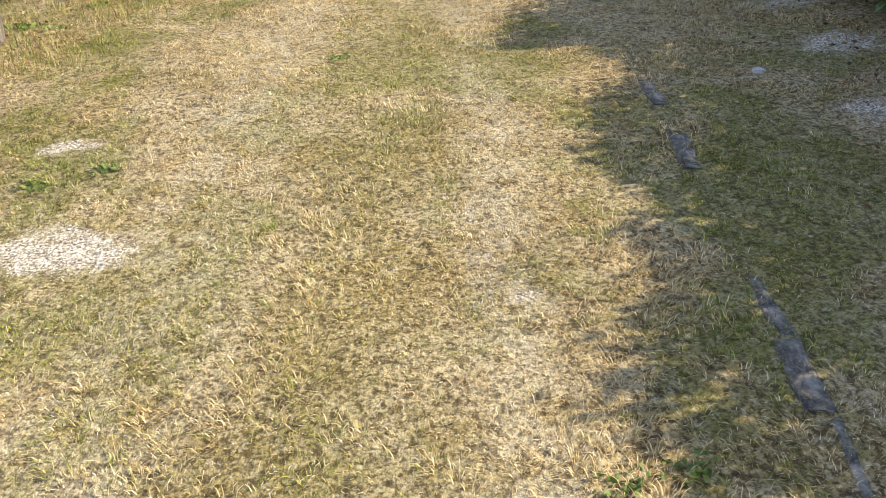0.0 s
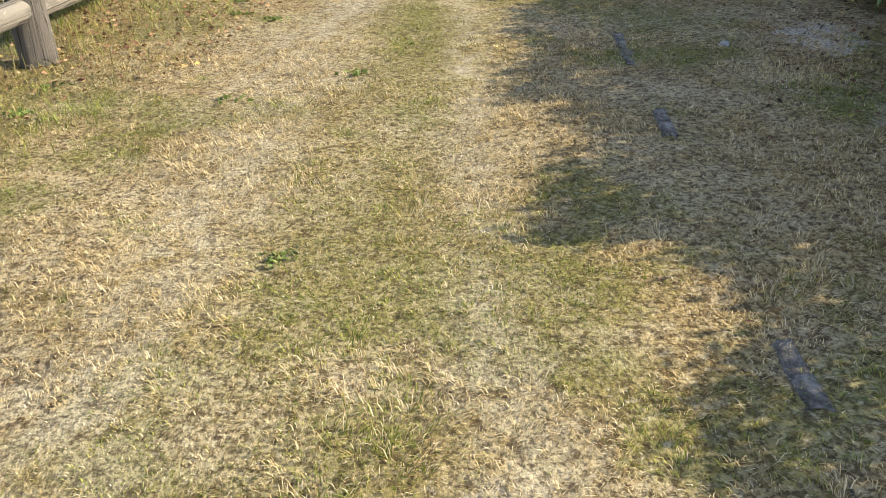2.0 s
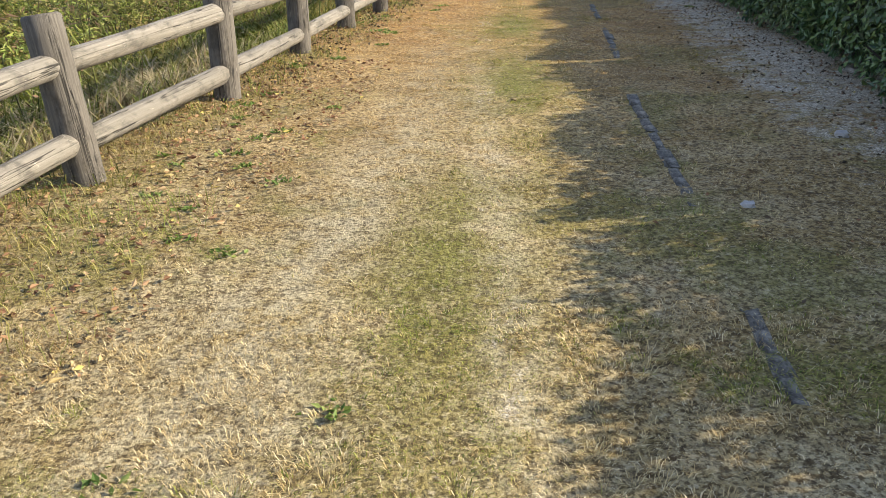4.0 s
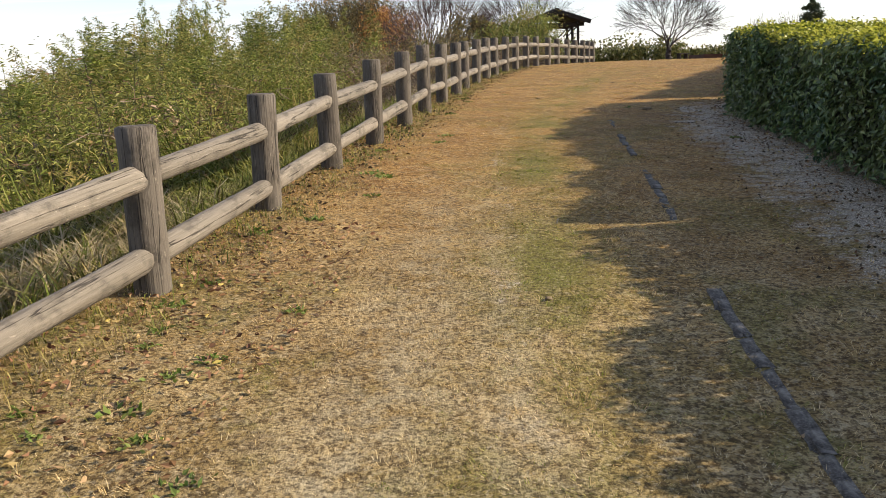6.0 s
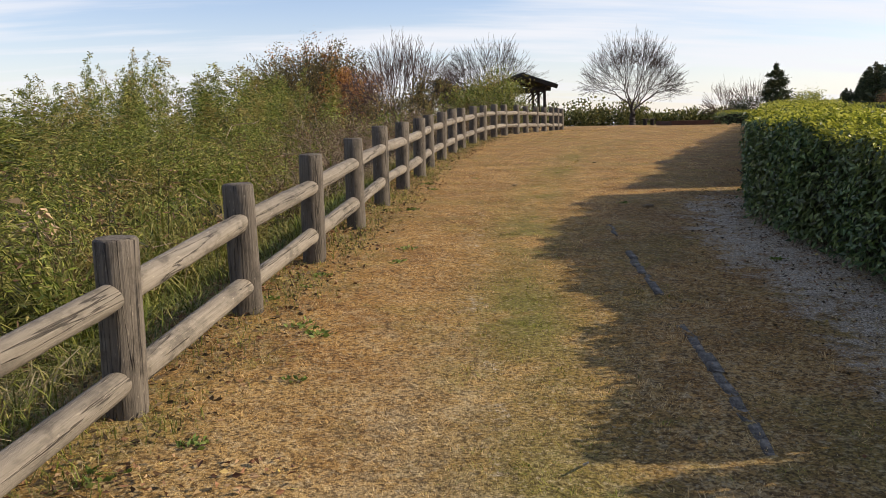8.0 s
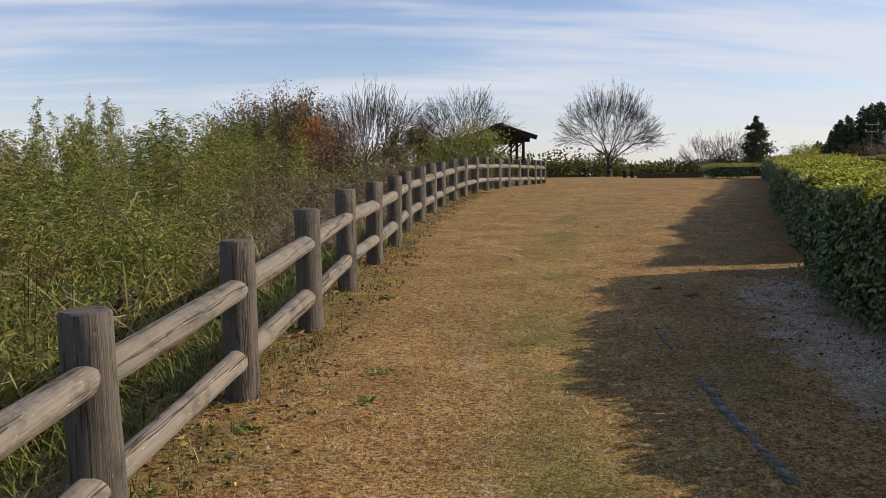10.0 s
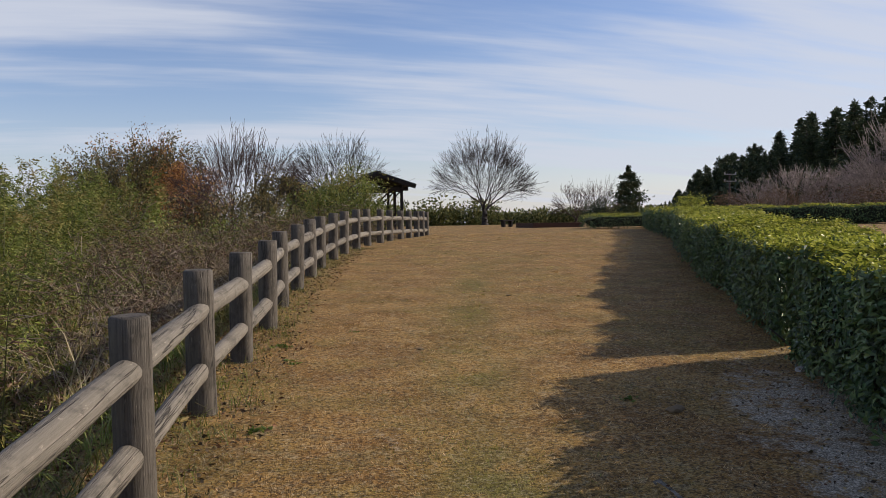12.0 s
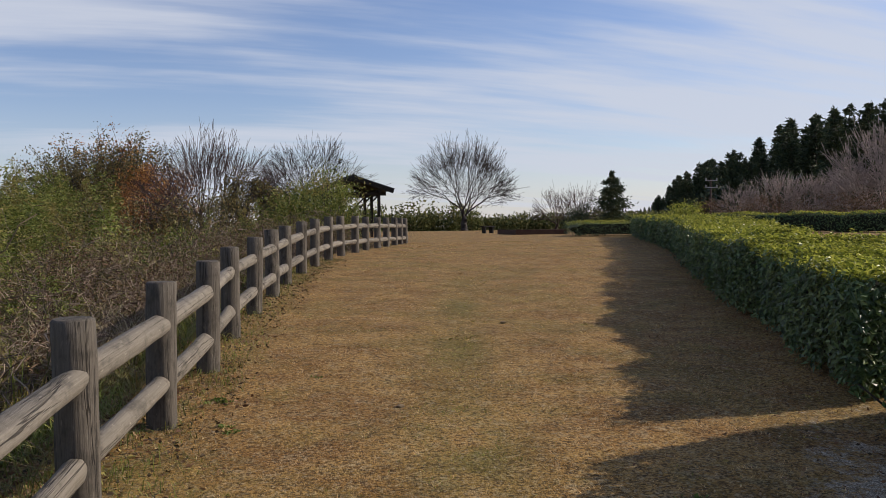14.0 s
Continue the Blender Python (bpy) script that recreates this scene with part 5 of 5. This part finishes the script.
# far hedgerow, low beds, second hedge, hill woods
bed = thing("planting_bed_edge", "low dark timber edging round a planting bed", "edging", at=(16.76, 57.89, float(ground_z(16.76, 57.89))))
part("timber", bm_mesh("timber", box_bm((2.88, 0.2, 0.26), (0, 0, 0.12)), M_BROWN_TIMBER), bed)
part("timber", bm_mesh("timber", box_bm((0.2, 3.0, 0.25), (-1.32, 1.62, 0.115)), M_BROWN_TIMBER), bed)
x = np.linspace(-6, 46, 260) + rng.normal(size=260) * 0.3
y = 97 + rng.normal(size=260) * 1.2
pieces = []
for a, b in zip(x, y):
    h = (1.1 + 1.3 * rng.random() ** 2) * (1.2 if a < 24 else 0.8)
    p = np.array([a, b, float(ground_z(a, b))]) + np.abs(rng.normal(size=(110, 3))) * [1, 1, 0] * rng.choice([-1, 1], (110, 3)) * 0.45 + np.column_stack([np.zeros(110), np.zeros(110), rng.random(110) * h])
    pieces.append(leaf_arrays(p, rng.normal(size=(110, 3)) + [0, 0, 0.5], rng.uniform(0.22, 0.45, 110), rng.uniform(0.12, 0.24, 110)))
v, f = join(pieces)
thing("far_hedgerow", "uneven green bamboo and shrubs along the lawn's far edge", "shrubs", kind="stuff", data=mesh_of("far_hedgerow", v, f, M_HEDGEROW))

hedge(50.5, 53.2, 0.62, 5.4, 300, "low dark clipped hedge at the lawn's far end", "low hedges", 0.08, [15.6, 16.2], [50.5, 53.2], 0.0)
hedge(44.0, 64.0, 1.0, 2.0, 260, "long clipped hedge beyond the side lawn", "side lawn hedge", 0.12, [36.0, 24.5], [44.0, 64.0], 0.0)

ridge = random.Random(11)
pines = [conifer((0, 0, -60), 10.0, 21 + k, "dark cedar on the wooded hill", 2800, 0.18, "hill cedars", 90) for k in range(3)]
RIDGE_TURN = [25.8, 27.5, 28.5, 29.8, 31.3, 33.3, 35.0, 36.6, 38.3, 41.1, 60.0]     # degrees from north seen from the top of the path
RIDGE_RISE = [0.5, 1.0, 2.1, 3.5, 3.7, 4.6, 5.6, 6.2, 6.5, 6.8, 7.2]
for k in range(210):
    a = 26.2 + 30 * ridge.random() ** 1.15
    d = ridge.uniform(122, 172)
    x, y = 0.5 + d * math.sin(radians(a)), 14.5 + d * math.cos(radians(a))
    z = float(ground_z(x, y)) - 0.3
    crest = 3.2 + d * math.tan(radians(float(np.interp(a, RIDGE_TURN, RIDGE_RISE)))) * ridge.uniform(0.72, 1.04)
    s = min(1.7, max(0.2, (crest - z) / 10.2))
    copy_thing(pines[k % 3], pose(x, y, z, 0, 0, ridge.uniform(0, 360)) @ Matrix.Scale(s, 4))
for ob in pines:
    for o in list(ob.children_recursive) + [ob]:
        bpy.data.objects.remove(o)
a, d = np.radians(28.6 + 30 * rng.random(9000) ** 1.2), rng.uniform(118, 175, 9000)
x, y = 0.5 + d * np.sin(a), 14.5 + d * np.cos(a)
p = np.stack([x, y, ground_z(x, y) + rng.random(9000) * 5.0 * np.clip((np.degrees(a) - 27.5) * 0.25, 0.2, 1)], 1)
v, f = leaf_arrays(p, rng.normal(size=(9000, 3)) + [0, 0, 0.6], rng.uniform(0.7, 1.5, 9000), rng.uniform(0.3, 0.7, 9000))
thing("hill_undergrowth", "dark evergreen undergrowth of the wooded hill", "woods", kind="stuff", data=mesh_of("hill_undergrowth", v, f, M_CONIFER))
for k, (a, d, h, w) in enumerate(((33.0, 100, 5.0, 7.0), (35.2, 98, 5.8, 9.0), (37.3, 100, 5.6, 9.0), (40.6, 92, 10.0, 11.0), (43.2, 90, 12.5, 12.0), (39.0, 98, 6.5, 8.0))):
    bare_tree((0.5 + d * math.sin(radians(a)), 14.5 + d * math.cos(radians(a))), h, w, 40 + k, "bare grey-brown tree at the foot of the wooded hill", 460, M_HILL_TWIG, 0.16, 0.0024, 0.07)
for k, (a, d, w) in enumerate(((37.4, 86, 6.0), (39.2, 84, 6.0), (41.2, 82, 6.5), (43.2, 82, 6.0), (34.0, 90, 5.0), (31.5, 95, 4.5))):
    bush((0.5 + d * math.sin(radians(a)), 14.5 + d * math.cos(radians(a))), w, 3.0, 2200, 0.18, M_THICKET, 60 + k, "reddish-brown winter shrub at the foot of the hill")


def utility_pole(x, y, height):
    ob = thing("utility_pole", "grey concrete utility pole with pale crossarms below the hill", "pole", at=(x, y, float(ground_z(x, y))))
    bm = bmesh.new()
    bmesh.ops.create_cone(bm, cap_ends=True, segments=10, radius1=0.15, radius2=0.08, depth=height, matrix=Matrix.Translation((0, 0, height / 2)))
    part("shaft", bm_mesh("shaft", bm, M_TWIG), ob)
    for up in (0.15, 0.95):
        part("crossarm", bm_mesh("crossarm", box_bm((1.6, 0.08, 0.09), (0, -0.15, height - up)), M_STONE), ob)
        for side in (-0.7, 0.7):
            part("insulator", bm_mesh("insulator", box_bm((0.12, 0.12, 0.22), (side, -0.15, height - up + 0.17), 0.02), M_STONE), ob)


utility_pole(0.5 + 105 * math.sin(radians(31.2)), 14.5 + 105 * math.cos(radians(31.2)), 5.3)

# ---- kerb let into the grass ----
KERB_Y = [1.4, 2.2, 3.9, 5.5, 7.0, 8.2, 9.7, 12.0, 13.0, 15.0, 16.6]
KERB_X = [0.97, 1.03, 1.10, 1.16, 1.25, 1.33, 1.41, 1.68, 1.78, 2.0, 2.2]
kerb = thing("kerb", "old dark concrete edging sunk in the grass", "kerb", kind="structure")
blocks = []
for k in range(4):
    bm = box_bm((0.07 + 0.012 * (k % 2), 0.30, 0.14), (0, 0, -0.062), 0.012)
    bmesh.ops.subdivide_edges(bm, edges=bm.edges, cuts=2)
    for v in bm.verts:
        v.co += Vector((random.uniform(-0.012, 0.012), random.uniform(-0.02, 0.02), random.uniform(-0.004, 0.004)))
    blocks.append(bm_mesh("edging_block", bm, M_KERB))
j = 0
for start, stop in ((1.5, 2.3), (3.1, 3.95), (5.4, 5.75), (6.35, 7.1), (7.9, 9.9), (11.4, 13.3), (13.9, 15.3), (16.2, 16.8)):
    y = start + 0.15
    while y < stop:
        x0, x1 = np.interp([y - 0.15, y + 0.15], KERB_Y, KERB_X)
        z0, z1 = ground_z(x0, y - 0.15), ground_z(x1, y + 0.15)
        ob = part("edging_block", blocks[j % 4], kerb)
        ob.matrix_basis = Matrix.Translation(((x0 + x1) / 2 + random.uniform(-0.008, 0.008), y, (z0 + z1) / 2 + random.uniform(-0.008, 0.003))) @ pose(0, 0, 0, math.degrees(math.atan2(z1 - z0, 0.3)), random.uniform(-4, 4), -math.degrees(math.atan2(x1 - x0, 0.3)) + random.uniform(-3, 3))
        y += 0.305
        j += 1


# ---- weeds and litter ----
def weed(at, size, seed, label, mat, leaves=14):
    """A flat rosette of broad leaves."""
    ob = thing("weed", label, "weed", at=(at[0], at[1], float(ground_z(*at))), group="lawn weeds")
    r = np.random.default_rng(seed)
    ang = r.random(leaves) * 2 * np.pi
    d = np.stack([np.cos(ang), np.sin(ang), r.uniform(0.15, 0.9, leaves)], 1)
    p = d * [1, 1, 0] * size * 0.15 + r.normal(size=(leaves, 3)) * [1, 1, 0] * size * 0.8
    p[:, 2] = 0.0
    v, f = leaf_arrays(p, d, r.uniform(0.5, 1.1, leaves) * size, r.uniform(0.35, 0.55, leaves) * size, 0.15)
    tagged(part("rosette", mesh_of("rosette", v, f, mat), ob), kind="stuff")


r = random.Random(8)
for k in range(38):
    y = r.uniform(1.8, 22.0)
    x = float(np.interp(y, FENCE_Y, FENCE_X)) + abs(r.gauss(0, 0.45)) + 0.05 if k < 34 else r.uniform(-0.8, 2.2) + 0.1 * y * (y > 12)
    weed((x, y), r.uniform(0.03, 0.06), k, "low green broad-leaved weed in the lawn", M_WEED, r.randint(14, 30))
for x, y in ((-1.45, 3.25), (-1.2, 3.35), (-1.62, 2.95), (-0.35, 4.55), (0.45, 1.62), (0.62, 1.66), (-0.98, 9.2), (-0.85, 9.35), (-1.35, 8.3), (-1.1, 8.1), (-0.95, 8.7), (-1.45, 8.9), (-0.7, 8.4), (-1.2, 9.7), (-1.05, 7.7), (-0.6, 9.9)):
    weed((x, y), 0.038, int(50 + 10 * y), "green broad-leaved weed in the lawn", M_WEED, 30)


def litter(name, label, count, mat, size, where):
    x, y = where(count)
    k = len(x)
    base = np.stack([x, y, ground_z(x, y) + 0.006 + rng.random(k) * 0.02], 1)
    d = rng.normal(size=(k, 3)) * [1, 1, 0.25]
    v, f = leaf_arrays(base, d, rng.uniform(*size, k), rng.uniform(*size, k) * 0.55, 0.25)
    thing(name, label, "leaf litter", kind="stuff", data=mesh_of(name, v, f, mat))


def by_fence(count):
    x, y, _ = scatter_band(count, 1.5, 34.0, -0.55, 1.7)
    return x, y


def by_near_hedge(count):
    y = rng.uniform(2.0, 19.5, count)
    return np.interp(y, HEDGE_Y, HEDGE_X) - np.abs(rng.normal(size=count)) * 0.45 + 0.1, y


def by_hedge(count):
    y = rng.uniform(1.0, 30.0, count)
    return np.interp(y, HEDGE_Y, HEDGE_X) - np.abs(rng.normal(size=count)) * 0.6 + 0.1, y


def inside_fence(count):
    x, y, _ = scatter_band(count, 6.4, 11.5, -1.0, 0.4)
    return x, y


litter("lawn_edge_leaves", "reddish-brown fallen leaves on the lawn beside the fence", 1500, M_LITTER, (0.02, 0.05), inside_fence)
litter("fallen_leaves", "brown and reddish fallen leaves along the fence", 4200, M_LITTER, (0.02, 0.055), by_fence)
def fence_foot(count):
    x, y, _ = scatter_band(count, 10.5, 34.0, -0.3, 1.1)
    return x + np.abs(rng.normal(size=count)) * 0.12, y


def ditch(count):
    x, y, _ = scatter_band(count, 13.0, 30.0, 0.05, 1.5)
    return x, y


litter("ditch_litter", "reddish-brown fallen leaves lying in the ditch behind the fence", 5200, M_LITTER, (0.03, 0.07), ditch)
litter("dark_litter", "dark dead leaves and bark along the foot of the fence", 4200, M_LITTER_DARK, (0.02, 0.055), fence_foot)
litter("hedge_litter", "brown dead leaves on the gravel under the hedge", 4200, M_LITTER, (0.012, 0.036), by_hedge)
litter("hedge_dark_litter", "dark dead leaves and twig bits on the gravel under the hedge", 2200, M_LITTER_DARK, (0.012, 0.04), by_near_hedge)


def clod(at, size, seed, label, name="earth_clod", mat=None):
    bm = bmesh.new()
    bmesh.ops.create_icosphere(bm, subdivisions=2, radius=size)
    r = random.Random(seed)
    for v in bm.verts:
        v.co = v.co * r.uniform(0.75, 1.2)
        v.co.z *= 0.55
    thing(name, label, "clod" if name == "earth_clod" else "stone", at=(at[0], at[1], float(ground_z(*at)) + size * 0.2), data=bm_mesh(name, bm, mat or M_LITTER_DARK))


for k, (x, y, sz) in enumerate(((2.92, 18.0, 0.05), (2.98, 18.05, 0.035), (0.62, 9.9, 0.02), (1.7, 20.5, 0.03), (3.6, 24.0, 0.035))):
    clod((x, y), sz, k, "small dark clod of earth on the lawn")
for k, (x, y, sz) in enumerate(((1.66, 4.05, 0.03), (1.55, 7.9, 0.035), (2.05, 3.2, 0.028), (3.2, 10.6, 0.06), (1.75, 6.6, 0.03), (2.4, 8.9, 0.045), (4.5, 18.9, 0.05))):
    clod((x, y), sz, 20 + k, "small pale stone lying in the grass", "stone", M_STONE)
bm = bmesh.new()
bmesh.ops.create_cone(bm, cap_ends=True, segments=7, radius1=0.006, radius2=0.004, depth=0.09)
for v in bm.verts:
    v.co.x += 0.015 * math.sin(v.co.z * 25)
stick = thing("stick", "short dry stick lying on the lawn", "stick", data=bm_mesh("stick", bm, M_STONE))
stick.matrix_world = pose(0.84, 11.3, float(ground_z(0.84, 11.3)) + 0.03, 62, 0, -20)


# ---- lawn blades ----
def lawn(name, y_lo, y_hi, x_lo, x_hi, tufts, per, length, width, segs, droop=(0.6, 1.12)):
    """Short grass in small tufts, thinner on bare spots and over the kerb."""
    k = int((y_hi - y_lo) * (x_hi - x_lo) * tufts)
    x, y = rng.uniform(x_lo, x_hi, k), rng.uniform(y_lo, y_hi, k)
    foot = np.interp(y, HEDGE_Y, HEDGE_X)
    patch = np.sin(x * 3.1 + y * 1.3) * np.sin(y * 2.7 - x) + np.sin(x * 7.3 - 2 * y) * np.sin(y * 6.1 + x)
    keep = (foot - x > 0.12 + 1.3 * rng.random(k) ** 1.4 * smoothstep(5.5, 9.0, y)) & (rng.random(k) < 0.80 + 0.15 * patch)
    for cx, cy, rx, ry in ((-1.2, 2.78, 0.40, 0.22), (-1.42, 3.6, 0.22, 0.12), (2.08, 3.6, 0.30, 0.18), (2.24, 4.4, 0.34, 0.24)):
        keep &= (np.hypot((x - cx) / rx, (y - cy) / ry) > 0.4 + 0.8 * rng.random(k))
    x, y = x[keep], y[keep]
    k = len(x)
    size = rng.uniform(*length, k) * (1 + 0.35 * np.sin(x * 4.1 + 2 * y) * np.sin(3.7 * y - x))
    swirl = 2.2 * np.sin(x * 6.3 + 1.7 * y) + 2.2 * np.sin(y * 5.1 - 2.3 * x) + 1.3 * np.sin(x * 14 + y * 9)
    flop = np.stack([np.cos(swirl), np.sin(swirl)], 1) * 1.1 + rng.normal(size=(k, 2)) * 0.5
    X, Y = np.repeat(x, per), np.repeat(y, per)
    m = k * per
    out = rng.normal(size=(m, 2))
    X, Y = X + out[:, 0] * 0.018, Y + out[:, 1] * 0.018
    on_kerb = (np.abs(X - np.interp(Y, KERB_Y, KERB_X)) < 0.038) & (rng.random(m) < 0.5) & (Y < 16.8)
    shown = np.zeros(m, bool)
    for a, b in ((1.5, 2.3), (3.1, 3.95), (5.4, 5.75), (6.35, 7.1), (7.9, 9.9), (11.4, 13.3), (13.9, 15.3), (16.2, 16.8)):
        shown |= (Y > a) & (Y < b)
    good = ~(on_kerb & shown)
    base = np.stack([X, Y, ground_z(X, Y) - 0.004], 1)[good]
    lean = (out + np.repeat(flop, per, 0))[good]
    L = (np.repeat(size, per) * rng.uniform(0.5, 1.2, m))[good]
    v, f = blade_arrays(base, lean, L, rng.uniform(*width, len(L)), rng.uniform(*droop, len(L)), segs)
    me = mesh_of(name, v, f, M_BLADE)
    paint_lanes(me)
    thing(name, "short dry lawn grass, straw and green", "grass", kind="stuff", data=me)


lawn("near_lawn_grass", 0.6, 7.0, -2.2, 2.9, 720, 13, (0.018, 0.045), (0.0022, 0.0042), 2, (0.6, 1.12))
lawn("middle_lawn_grass", 7.0, 14.0, -1.9, 3.7, 460, 11, (0.020, 0.044), (0.0038, 0.007), 1)
lawn("upper_lawn_grass", 14.0, 23.0, -0.9, 6.5, 300, 8, (0.022, 0.045), (0.005, 0.010), 1)
lawn("far_lawn_grass", 23.0, 44.0, 0.6, 14.0, 70, 6, (0.025, 0.05), (0.012, 0.022), 1)
lawn("taller_tufts", 1.0, 16.0, -1.9, 3.2, 16, 12, (0.035, 0.065), (0.0022, 0.004), 2)
